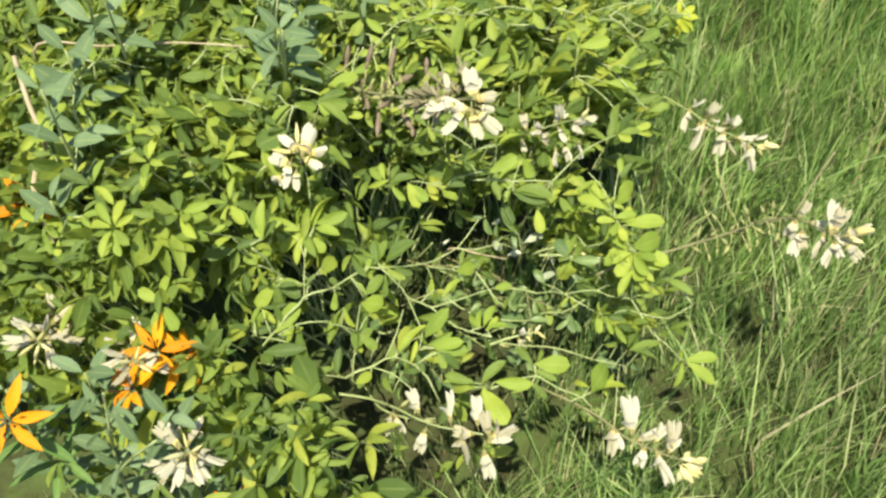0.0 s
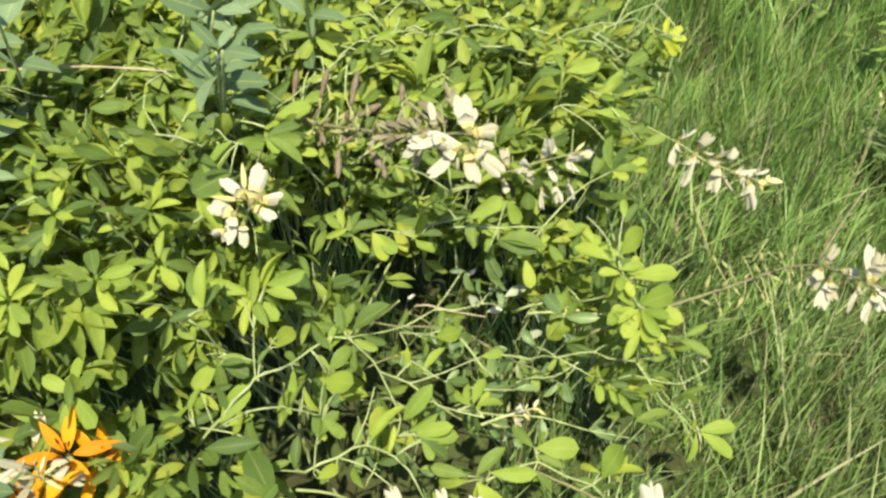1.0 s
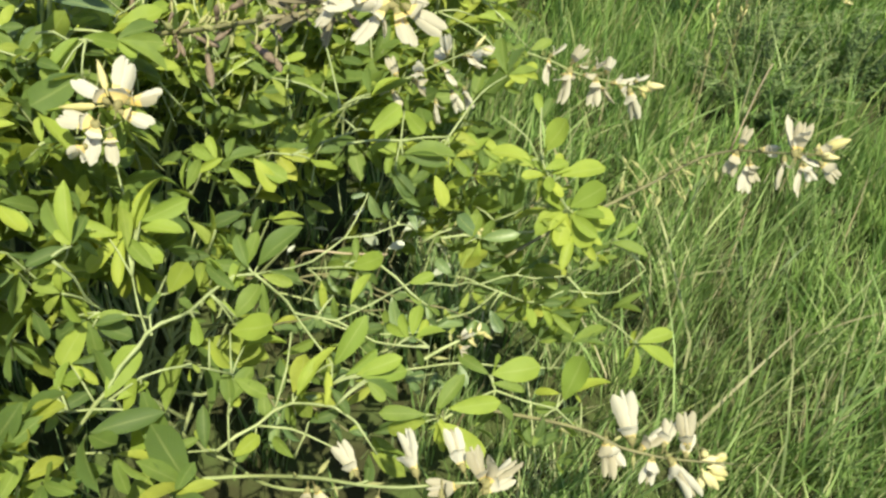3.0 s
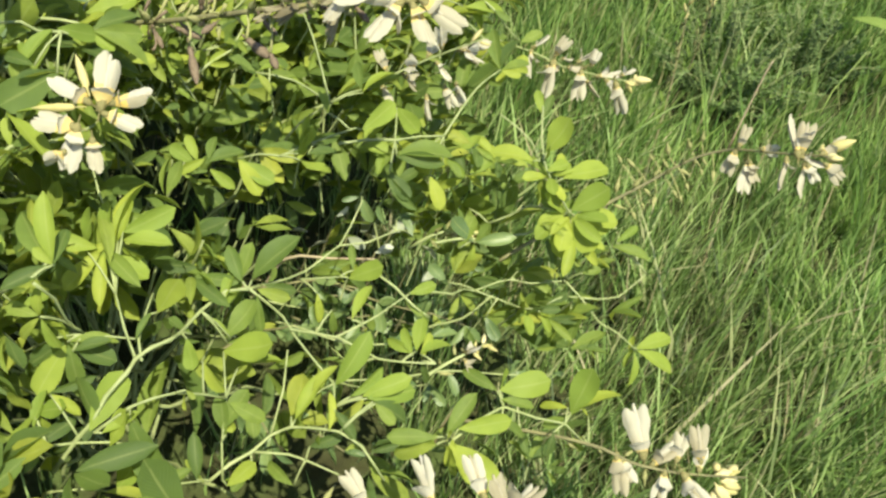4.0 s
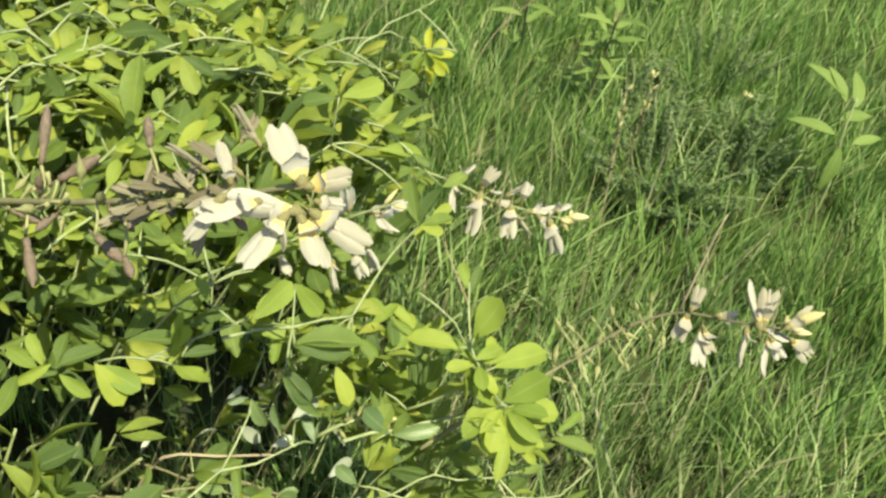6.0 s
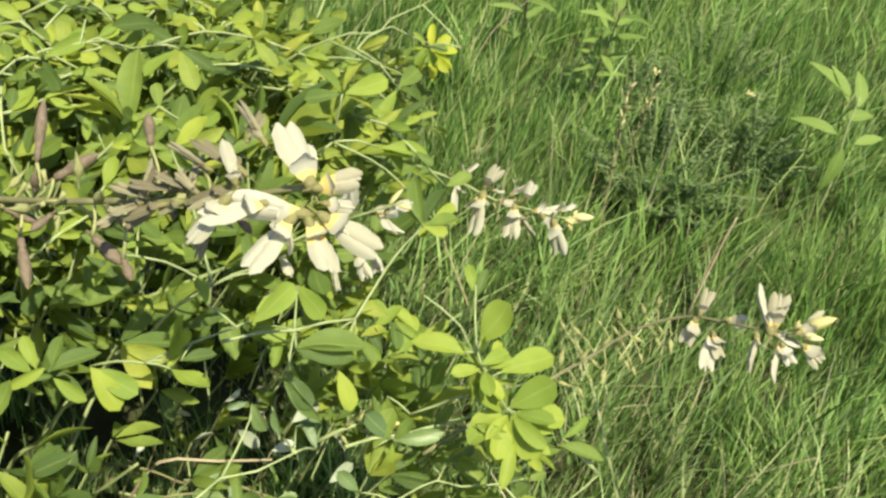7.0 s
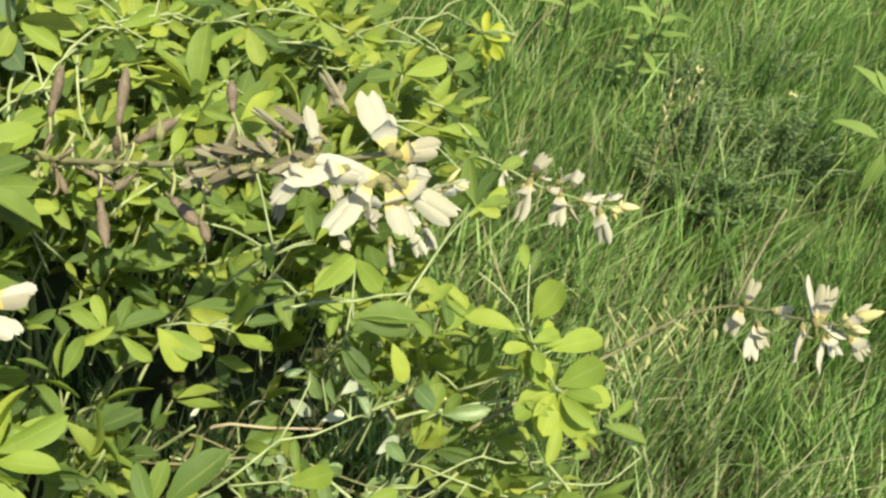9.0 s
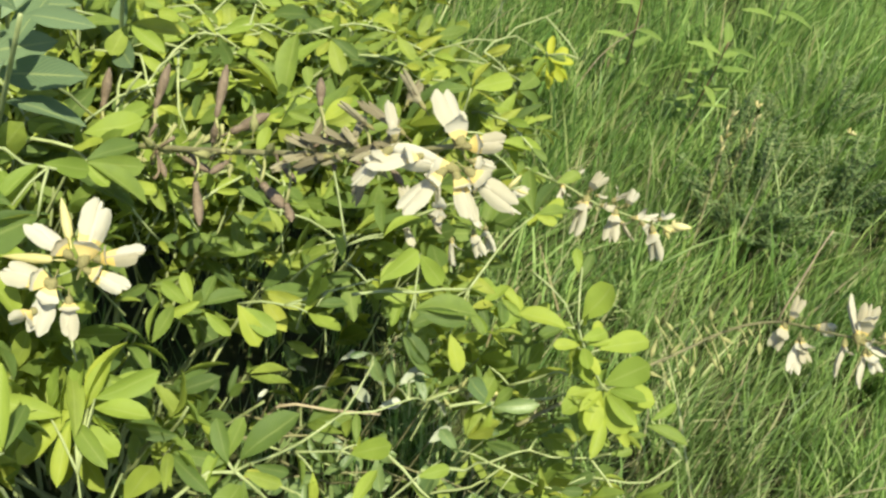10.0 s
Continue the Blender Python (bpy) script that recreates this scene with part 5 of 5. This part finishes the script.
def fill_bushes():
    x, y, z, r = foliage(17500, 77)
    owner = np.where(y > 0.80, 1, np.where(x < -0.55, 2, 0))
    mats, picks, who = [], [], []
    stalk_v, stalk_f = {0: [], 1: [], 2: []}, {0: [], 1: [], 2: []}
    for i in range(len(x)):
        o = (bush, bush_back, bush_side)[owner[i]]
        c = Vector((x[i], y[i], z[i]))
        foot = Vector(o.location)
        away = Vector((c.x - foot.x, c.y - foot.y, 0))
        a0 = math.atan2(away.y, away.x) + r.normal(0, 0.9)
        tip = r.normal(0.26, 0.5)
        size = 0.0325 * math.exp(r.normal(0, 0.28))
        for k in (-1, 0, 1) if r.uniform() < 0.8 else (-1.4, -0.5, 0.5, 1.4):
            a = a0 + k * r.uniform(0.45, 0.9)
            reach = Vector((math.cos(a), math.sin(a), math.tan(max(-1.0, min(1.0, tip + r.normal(0, 0.25)))))).normalized()
            normal = Vector((r.normal(0, 0.75), r.normal(-0.1, 0.75), 1))
            L = size * r.uniform(0.85, 1.15)
            mats.append(np.array(HOME[o] @ matrix(c + reach * 0.003, frame_of(reach, normal), (L * r.uniform(0.85, 1.2), L, L))))
            picks.append(r.randint(4))
            who.append(owner[i])
        # its thin stalk, running down and inwards
        back = Vector((-math.cos(a0), -math.sin(a0), -1.6)).normalized()
        L = r.uniform(0.012, 0.035)
        side = back.orthogonal().normalized() * 0.0009
        other = back.cross(side).normalized() * 0.0009
        b0, b1 = HOME[o] @ c, HOME[o] @ (c + back * L + Vector((0, 0, -0.01)))
        at = len(stalk_v[owner[i]])
        stalk_v[owner[i]] += [b0 + side, b0 - side * 0.5 + other, b0 - side * 0.5 - other, b1 + side * 1.4, b1 - side * 0.7 + other * 1.4, b1 - side * 0.7 - other * 1.4]
        stalk_f[owner[i]] += [(at, at + 1, at + 4, at + 3), (at + 1, at + 2, at + 5, at + 4), (at + 2, at, at + 3, at + 5)]
    mats, picks, who = np.array(mats), np.array(picks), np.array(who)
    for k, o in enumerate((bush, bush_back, bush_side)):
        me = scatter("foliage", FOLIAGE_FORMS, picks[who == k], mats[who == k], [INDIGO_LEAF])
        part("foliage", me, o, "crowded yellow-green leaflets", kind="stuff")
        part("stalkwork", mesh_of("stalkwork", stalk_v[k], stalk_f[k], [STEM]), o, "thin pale leaf stalks", kind="stuff")


fill_bushes()
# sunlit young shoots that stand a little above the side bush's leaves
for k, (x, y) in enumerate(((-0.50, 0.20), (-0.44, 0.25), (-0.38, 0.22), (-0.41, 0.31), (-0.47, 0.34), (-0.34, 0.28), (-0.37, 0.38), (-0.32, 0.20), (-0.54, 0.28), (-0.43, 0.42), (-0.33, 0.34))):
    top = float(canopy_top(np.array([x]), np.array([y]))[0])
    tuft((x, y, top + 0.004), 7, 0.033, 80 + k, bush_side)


def under_stems():
    """Bare lower stems that rise through the shade of each bush."""
    r = random.Random(17)
    for o, n, spread in ((bush, 22, 0.26), (bush_back, 14, 0.22), (bush_side, 16, 0.25)):
        for _ in range(n):
            a, d = r.uniform(0, 6.28), r.uniform(0.3, 1.0) * spread
            tip = Vector((d * math.cos(a), d * math.sin(a), r.uniform(0.24, 0.38)))
            foot = Vector((r.uniform(-0.05, 0.05), r.uniform(-0.05, 0.05), 0.0))
            mid = foot.lerp(tip, 0.5) + Vector((r.uniform(-0.02, 0.02), r.uniform(-0.02, 0.02), 0.04))
            part("stem", tube("stem", [foot, mid, tip], (0.0026, 0.0020, 0.0011), STEM, 6, 0.1), o)


under_stems()


def arching_twigs():
    """Thin pale twigs that arch through the top of the leaves."""
    r = random.Random(43)
    for o, n, x0, x1, y0, y1 in ((bush_side, 34, -0.80, -0.34, 0.16, 0.66), (bush, 22, -0.46, -0.22, 0.55, 0.80), (bush_back, 30, -0.55, -0.06, 0.80, 1.10)):
        for _ in range(n):
            x, y = r.uniform(x0, x1), r.uniform(y0, y1)
            a, long = r.gauss(0.5, 0.8), r.uniform(0.07, 0.15)
            points = []
            for k in range(5):
                px, py = x + long * k / 4 * math.cos(a), y + long * k / 4 * math.sin(a)
                top = float(canopy_top(np.array([px]), np.array([py]))[0])
                points.append(Vector((px, py, top - 0.045 + 0.055 * math.sin(0.4 + k * 0.55) + r.uniform(-0.004, 0.004))))
                a += r.uniform(-0.25, 0.25)
            part("twig", tube("twig", [HOME[o] @ p for p in zigzag(points, 0.03, 0.002)], (0.0013, 0.0010, 0.0006), STEM, 6, 0.05, 0.25), o)
            for p in points[1:]:
                for e in range(r.randint(1, 3)):
                    reach = Vector((math.cos(a + r.gauss(0, 0.9)), math.sin(a + r.gauss(0, 0.9)), r.uniform(-0.3, 0.6))).normalized() * r.uniform(0.016, 0.030)
                    lay_leaf(o, p, reach, YOUNG_MESHES if r.random() < 0.55 else None)


arching_twigs()


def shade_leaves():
    """Leaves coloured grey-green for the shade, that hang low in the open middle of the front bush, and the thin bare
    twigs that carry them.
    """
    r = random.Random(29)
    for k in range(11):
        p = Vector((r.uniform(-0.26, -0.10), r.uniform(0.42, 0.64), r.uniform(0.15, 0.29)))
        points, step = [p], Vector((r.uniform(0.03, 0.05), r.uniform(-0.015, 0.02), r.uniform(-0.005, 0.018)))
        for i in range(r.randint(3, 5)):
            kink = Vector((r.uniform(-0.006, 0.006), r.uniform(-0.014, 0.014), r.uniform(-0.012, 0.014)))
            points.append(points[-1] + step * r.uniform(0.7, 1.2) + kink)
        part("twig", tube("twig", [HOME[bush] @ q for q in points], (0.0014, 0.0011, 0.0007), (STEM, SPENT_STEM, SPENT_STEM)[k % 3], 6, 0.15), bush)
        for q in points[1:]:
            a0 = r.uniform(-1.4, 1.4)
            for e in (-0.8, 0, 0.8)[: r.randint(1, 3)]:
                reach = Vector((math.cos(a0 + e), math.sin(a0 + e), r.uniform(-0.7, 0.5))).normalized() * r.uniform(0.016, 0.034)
                lay_leaf(bush, q, reach, SHADE_MESHES if r.random() < 0.8 else None)


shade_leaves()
# dead leaflets, nearly white with sheen in their colour, and a dead stick deep in the gap
PALE_MESHES = [mesh_of("leaf", *s[:2], [PALE_LEAF], s[2]) for s in LEAF_FORMS]
for x, y, z, dx, dy, dz in ((-0.124, 0.664, 0.27, 19, -32, 8), (-0.158, 0.579, 0.29, 13, 12, 8), (-0.082, 0.604, 0.31, 18, 22, 8), (-0.201, 0.568, 0.27, 4, 11, 8), (-0.264, 0.653, 0.29, 23, -9, 8), (-0.122, 0.587, 0.31, 19, -16, 8), (-0.103, 0.659, 0.27, -4, -32, 8), (-0.041, 0.567, 0.29, 16, 20, 8), (-0.14, 0.611, 0.31, 11, 7, 8), (-0.19, 0.613, 0.27, 18, 4, 8), (-0.051, 0.617, 0.29, 18, -14, 8), (-0.091, 0.574, 0.31, 16, 6, 8)):
    lay_leaf(bush, (x, y, z), Vector((dx, dy, dz)) / 1000, PALE_MESHES, 1.1, 0.7).name = "faded_leaf"
    part("leaf_stalk", tube("leaf_stalk", [HOME[bush] @ Vector(p) for p in ((x - 0.02, y - 0.005, z - 0.09), (x - 0.008, y, z - 0.035), (x, y, z))], (0.0010, 0.0007), SPENT_STEM, 5), bush)
part("dead_twig", tube("dead_twig", [HOME[bush] @ Vector(p) for p in ((-0.20, 0.545, 0.24), (-0.174, 0.550, 0.300), (-0.13, 0.556, 0.308), (-0.0885, 0.566, 0.31))], (0.0016, 0.0013, 0.0010), DRY, 6, 0.1), bush, "pale dead twig")

# ---------------------------------------------------------------- orange lilies
TEPAL = leaf_shape(0.31, 0.52, 0.40, 0.45, 0.20, 10, 0.75)
TEPAL_MESH = mesh_of("tepal", *TEPAL[:2], [LILY_PETAL], TEPAL[2])
TEPAL_SPOT_V, TEPAL_SPOT_Q, TEPAL_SPOT_U = leaf_shape(0.16, 0.5, 0.2, 0.1, 0.0, 4)
LILY_LEAF_FORM = leaf_shape(0.20, 0.45, 0.3, 0.35, 0.03, 7)
LILY_LEAF_MESH = mesh_of("leaf", *LILY_LEAF_FORM[:2], [LILY_LEAF], LILY_LEAF_FORM[2])
THROAT_MESH = mesh_of("throat_spot", TEPAL_SPOT_V, TEPAL_SPOT_Q, [SPOT], TEPAL_SPOT_U)
ANTHER = lathe("stamen", [(0, 0.012), (0.7, 0.010), (0.72, 0.03), (0.86, 0.04), (1.0, 0.01)], SPOT, 6)


def wood_lily(head, foot, lean, size, seed):
    r = random.Random(seed)
    o = thing("wood_lily", foot, "orange wood lily open upward, with a dark spotted throat", "flower", "orange lilies")
    inv = Matrix.Translation(o.location).inverted()
    head, foot = Vector(head), Vector(foot)
    d = Vector(lean).normalized()
    part("stem", tube("stem", [inv @ foot, inv @ foot.lerp(head, 0.5) + Vector((0.01, 0, 0.0)), inv @ head], (0.003, 0.0026, 0.0022), STEM, 7), o)
    turn = frame_of(d, (0.2, 1, 0.1))
    for k in range(6):
        a = k * math.pi / 3 + r.uniform(-0.15, 0.15)
        rad = turn @ Vector((math.cos(a), 0, math.sin(a)))
        reach = (rad + d * r.uniform(0.05, 1.0)).normalized()
        m = matrix(head + rad * 0.004, frame_of(reach, d), size * r.uniform(0.82, 1.10) * (0.94 if k % 2 else 1))
        t = part("tepal", TEPAL_MESH, o, m=inv @ m)
        part("throat_spot", THROAT_MESH, t, "dark spotted base", m=inv @ matrix(head + rad * 0.004 + d * 0.0035, frame_of(reach, d), size * 0.42))
    for k in range(6):
        a = k * math.pi / 3 + 0.5
        rad = turn @ Vector((math.cos(a), 0, math.sin(a)))
        part("stamen", ANTHER, o, m=inv @ matrix(head, frame_of(d + rad * 0.45, rad), size * 0.75))
    for t, n in ((0.45, 5), (0.7, 6), (0.88, 4)):
        for k in range(n):
            a = 6.28 * k / n + r.uniform(-0.3, 0.3)
            reach = Vector((math.cos(a), math.sin(a), r.uniform(0.0, 0.5)))
            part("leaf", LILY_LEAF_MESH, o, m=inv @ matrix(foot.lerp(head, t), frame_of(reach, (0, 0, 1)), r.uniform(0.05, 0.075)))
    return o


wood_lily((-0.370, 0.008, 0.470), (-0.43, 0.07, 0), (0.6, -0.3, 0.8), 0.049, 1)
wood_lily((-0.304, 0.160, 0.452), (-0.33, 0.20, 0), (0.3, -0.3, 1), 0.040, 2)
wood_lily((-0.290, 0.172, 0.430), (-0.31, 0.23, 0), (0.7, 0.1, 0.8), 0.038, 6)
wood_lily((-0.291, 0.11, 0.453), (-0.36, 0.15, 0), (-0.2, -0.4, 1), 0.042, 5)
wood_lily((-0.560, 0.225, 0.50), (-0.55, 0.25, 0), (0.3, -0.2, 1), 0.052, 3)
wood_lily((-0.140, 0.080, 0.350), (-0.20, 0.10, 0), (0.2, -0.3, 1), 0.044, 4)

# ---------------------------------------------------------------- glaucous herbs among the bushes
BLUE_FORMS = [leaf_shape(0.40, 0.5, 0.25, 0.18, 0.08, 7), leaf_shape(0.33, 0.48, 0.4, 0.28, 0.10, 7)]
BLUE_MESHES = [mesh_of("leaf", *s[:2], [BLUE_LEAF], s[2]) for s in BLUE_FORMS]


def glaucous_herb(foot, tip, pairs, size, seed):
    r = random.Random(seed)
    o = thing("broadleaf_herb", foot, "blue-green herb with opposite oval leaves on a pale stem", "herb", "blue-green herbs")
    foot, tip = Vector(foot), Vector(tip)
    inv = Matrix.Translation(foot).inverted()
    bow = Vector((0, 0, 0.06))
    part("stem", tube("stem", [Vector(), inv @ (foot.lerp(tip, 0.5) + bow), inv @ tip], (0.003, 0.0024, 0.0014), STEM, 7), o)
    d = (tip - foot).normalized()
    side0 = d.orthogonal().normalized()
    for i in range(pairs):
        t = 0.42 + 0.58 * i / max(1, pairs - 1)
        p = foot.lerp(tip, t) + bow * (1 - (2 * t - 1) ** 2)
        side = Matrix.Rotation(i * 1.45 + r.uniform(-0.3, 0.3), 3, d) @ side0
        for sg in (-1, 1):
            reach = (side * sg + d * 0.5 + Vector((0, 0, 0.1))).normalized()
            L = 0.88 * size * r.uniform(0.75, 1.15) * (0.7 if i == pairs - 1 else 1)
            part("leaf", BLUE_MESHES[r.randrange(2)], o, m=inv @ matrix(p + reach * 0.003, frame_of(reach, UP_VIEW + Vector((r.gauss(0, .3), r.gauss(0, .3), 0))), L))
    return o


glaucous_herb((-0.60, 0.58, 0), (-0.40, 0.56, 0.645), 7, 0.066, 1)
glaucous_herb((-0.55, 0.62, 0), (-0.34, 0.50, 0.655), 7, 0.060, 2)
glaucous_herb((-0.72, 0.50, 0), (-0.54, 0.42, 0.70), 7, 0.066, 3)
glaucous_herb((-0.62, 0.30, 0), (-0.46, 0.26, 0.70), 7, 0.064, 4)
glaucous_herb((-0.60, 0.26, 0), (-0.47, 0.21, 0.57), 6, 0.054, 5)
glaucous_herb((-0.46, 0.02, 0), (-0.215, 0.075, 0.465), 6, 0.050, 6)
glaucous_herb((-0.36, 0.02, 0), (-0.300, 0.085, 0.475), 6, 0.050, 7)
glaucous_herb((-0.44, 0.74, 0), (-0.36, 0.66, 0.63), 6, 0.055, 8)
glaucous_herb((-0.85, 0.62, 0), (-0.72, 0.56, 0.68), 7, 0.060, 9)

glaucous_herb((-0.50, 0.70, 0), (-0.42, 0.60, 0.66), 7, 0.068, 10)
glaucous_herb((-0.58, 0.72, 0), (-0.47, 0.64, 0.64), 7, 0.070, 11)
glaucous_herb((-0.70, 0.40, 0), (-0.53, 0.34, 0.67), 7, 0.068, 12)
glaucous_herb((-0.66, 0.36, 0), (-0.48, 0.29, 0.64), 6, 0.064, 13)
glaucous_herb((-0.80, 0.46, 0), (-0.63, 0.46, 0.68), 7, 0.068, 14)
glaucous_herb((-0.52, 0.60, 0), (-0.37, 0.52, 0.63), 6, 0.062, 15)
glaucous_herb((-0.40, 0.10, 0), (-0.34, 0.11, 0.40), 5, 0.050, 16)
glaucous_herb((-0.381, 0.07, 0), (-0.331, 0.09, 0.482), 5, 0.062, 18)
glaucous_herb((-0.27, 0.083, 0), (-0.22, 0.103, 0.47), 5, 0.058, 20)
glaucous_herb((-0.461, 0.014, 0), (-0.411, 0.034, 0.461), 5, 0.06, 21)

# ---------------------------------------------------------------- weeds in the grass
SMALL_FORMS = [leaf_shape(0.42, 0.5, 0.2, 0.15, 0.0, 3), leaf_shape(0.3, 0.5, 0.3, 0.2, 0.0, 3)]
LANCE_FORM = leaf_shape(0.24, 0.42, 0.35, 0.30, 0.02, 8, 0.8)
LANCE_MESH = mesh_of("leaf", *LANCE_FORM[:2], [LANCE_LEAF], LANCE_FORM[2])


def vetch_clump(at, radius, height, n, seed):
    r = np.random.RandomState(seed)
    o = thing("vetch_clump", at, "low dark green vetch clump in the grass with tiny leaflets", "weed", "vetch clumps")
    mats, picks = [], []
    for k in range(n):
        a, d = r.uniform(0, 6.28), radius * math.sqrt(r.uniform())
        foot = Vector((0.35 * d * math.cos(a), 0.35 * d * math.sin(a), 0))
        tip = Vector((d * math.cos(a), d * math.sin(a), height * (1 - 0.5 * (d / radius) ** 2) * r.uniform(0.65, 1.1)))
        part("stem", tube("stem", [foot, foot.lerp(tip, 0.5) + Vector((0, 0, 0.02)), tip], (0.0013, 0.0007), STEM, 5), o)
        for i in range(44):
            p = foot.lerp(tip, 0.25 + 0.75 * i / 43)
            b = i * 2.2 + r.uniform(-0.4, 0.4)
            reach = Vector((math.cos(b), math.sin(b), r.uniform(0, 0.6))).normalized()
            mats.append(np.array(matrix(p, frame_of(reach, (r.normal(0, 0.4), r.normal(0, 0.4), 1)), r.uniform(0.007, 0.014))))
            picks.append(r.randint(2))
    part("leaves", scatter("leaves", SMALL_FORMS, np.array(picks), np.array(mats), [WEED_LEAF]), o, "tiny dark green leaflets", kind="stuff")
    return o


vetch_clump((0.40, 1.44, 0), 0.17, 0.18, 62, 1)
vetch_clump((0.56, 1.56, 0), 0.13, 0.16, 34, 2)
vetch_clump((0.36, 1.64, 0), 0.13, 0.17, 34, 3)
vetch_clump((0.53, 1.82, 0), 0.17, 0.19, 40, 4)


def lance_weed(at, height, n, size, seed, lean=(0.0, 0.0), red=False):
    r = random.Random(seed)
    o = thing("lance_leaf_weed", at, "upright weed with long bright green lance leaves in the grass", "weed", "lance-leaved weeds")
    top = Vector((lean[0], lean[1], height))
    part("stem", tube("stem", [(0, 0, 0), top * 0.5 + Vector((0.005, 0, 0)), top], (0.0026, 0.0014), RED_STEM if red else STEM, 6), o)
    for k in range(n):
        t = 0.25 + 0.75 * k / n
        a = k * 2.4 + r.uniform(-0.3, 0.3)
        reach = Vector((math.cos(a), math.sin(a), r.uniform(0.1, 0.8)))
        part("leaf", LANCE_MESH, o, m=matrix(top * t, frame_of(reach, (0, -0.2, 1)), size * r.uniform(0.75, 1.1)))
    return o


lance_weed((0.24, 1.60, 0), 0.25, 20, 0.066, 2, (0.02, 0), True)
lance_weed((0.12, 1.70, 0), 0.24, 8, 0.070, 3, (-0.02, 0), True)
lance_weed((0.95, 1.75, 0), 0.16, 9, 0.08, 5)
lance_weed((0.42, 2.05, 0), 0.18, 7, 0.085, 6)

# the broad one at the edge of the meadow
broad = thing("lance_leaf_weed", (0.69, 1.46, 0), "upright weed with broad pale green lance leaves above shaded grass", "weed", "lance-leaved weeds")
part("stem", tube("stem", [(0, 0, 0), (-0.004, 0.012, 0.09), (-0.018, 0.03, 0.17), (-0.015, 0.06, 0.23)], (0.0030, 0.0016), STEM, 6), broad)
for x, y, z, dx, dy, dz in ((0.66, 1.489, 0.171, -75, 21, 17), (0.661, 1.507, 0.191, 66, 32, 18), (0.666, 1.528, 0.213, -29, 40, 48), (0.685, 1.524, 0.21, 5, 64, 46), (0.689, 1.48, 0.165, 53, 22, 23), (0.667, 1.535, 0.22, -65, 37, 43), (0.672, 1.475, 0.158, -4, -42, -67)):
    reach = Vector((dx, dy, dz)) / 1000
    part("leaf", LANCE_MESH, broad, m=matrix(Vector((x, y, z)) - Vector((0.69, 1.46, 0)), frame_of(reach, (0.1, -0.3, 1)), (reach.length * 1.3, reach.length, reach.length)))


def seed_stalk(at, top, seed):
    """A thin upright stalk with small upturned leaves and green capsules."""
    r = random.Random(seed)
    o = thing("seed_stalk", at, "thin upright weed stalk with small capsules in the grass", "weed", "seed stalks")
    top = Vector(top) - Vector(at)
    part("stem", tube("stem", [(0, 0, 0), top * 0.5 + Vector((0.006, 0, 0)), top], (0.0022, 0.0010), SPENT_STEM, 6), o)
    for k in range(22):
        t = 0.30 + 0.70 * k / 22
        a = k * 2.4
        reach = Vector((0.45 * math.cos(a), 0.45 * math.sin(a), 1))
        if t > 0.80:
            part("capsule", BUD, o, m=matrix(top * t, frame_of(reach, (0, 0, 1)), 0.016 * r.uniform(0.8, 1.2)))
        elif t > 0.45:
            part("capsule", SPENT, o, m=matrix(top * t, frame_of(reach, (0, -1, 0.6)), 0.017 * r.uniform(0.8, 1.3)))
        else:
            part("leaf", LANCE_MESH, o, m=matrix(top * t, frame_of(reach, (0, -1, 0.6)), 0.022 * r.uniform(0.8, 1.3)))
    return o


seed_stalk((0.252, 1.12, 0), (0.25, 1.309, 0.284), 1)
seed_stalk((0.30, 1.36, 0), (0.305, 1.38, 0.25), 2)


def dry_stalk(*points, r=(0.0030, 0.0018)):
    base = Vector(points[0])
    o = thing("dry_stalk", base, "dead tan plant stalk among the leaves", "stalk", "dead stalks")
    part("stem", tube("stem", [Vector(p) - base for p in points], r, DRY, 7, 0.05), o)
    return o


dry_stalk((-0.526, 0.227, 0), (-0.516, 0.207, 0.5), (-0.557, 0.272, 0.564), (-0.594, 0.298, 0.601), (-0.629, 0.326, 0.638), r=(0.0042, 0.0030))
dry_stalk((-0.744, 0.441, 0), (-0.734, 0.421, 0.35), (-0.714, 0.391, 0.569), (-0.635, 0.45, 0.565), (-0.554, 0.507, 0.559), (-0.475, 0.553, 0.547), r=(0.0022, 0.0012))
dry_stalk((0.02, 1.62, 0), (0.06, 1.66, 0.12), (0.12, 1.68, 0.20), r=(0.0016, 0.0008))


def tiny_flower(at, seed):
    r = random.Random(seed)
    o = thing("clover_flower", (at[0], at[1], 0), "tiny white flower head in the grass", "flower", "tiny white flowers")
    part("stem", tube("stem", [(0, 0, 0), (0.004, 0, at[2] * 0.5), (0, 0, at[2])], (0.0010, 0.0007), STEM, 5), o)
    for k in range(9):
        a = k * 2.4
        reach = Vector((math.cos(a), math.sin(a), r.uniform(0.2, 1.2)))
        part("petal", BUD, o, m=matrix((0, 0, at[2]), frame_of(reach, (0, 0, 1)), 0.011))
    return o


tiny_flower((0.485, 1.48, 0.21), 1)
tiny_flower((0.33, 1.50, 0.20), 2)
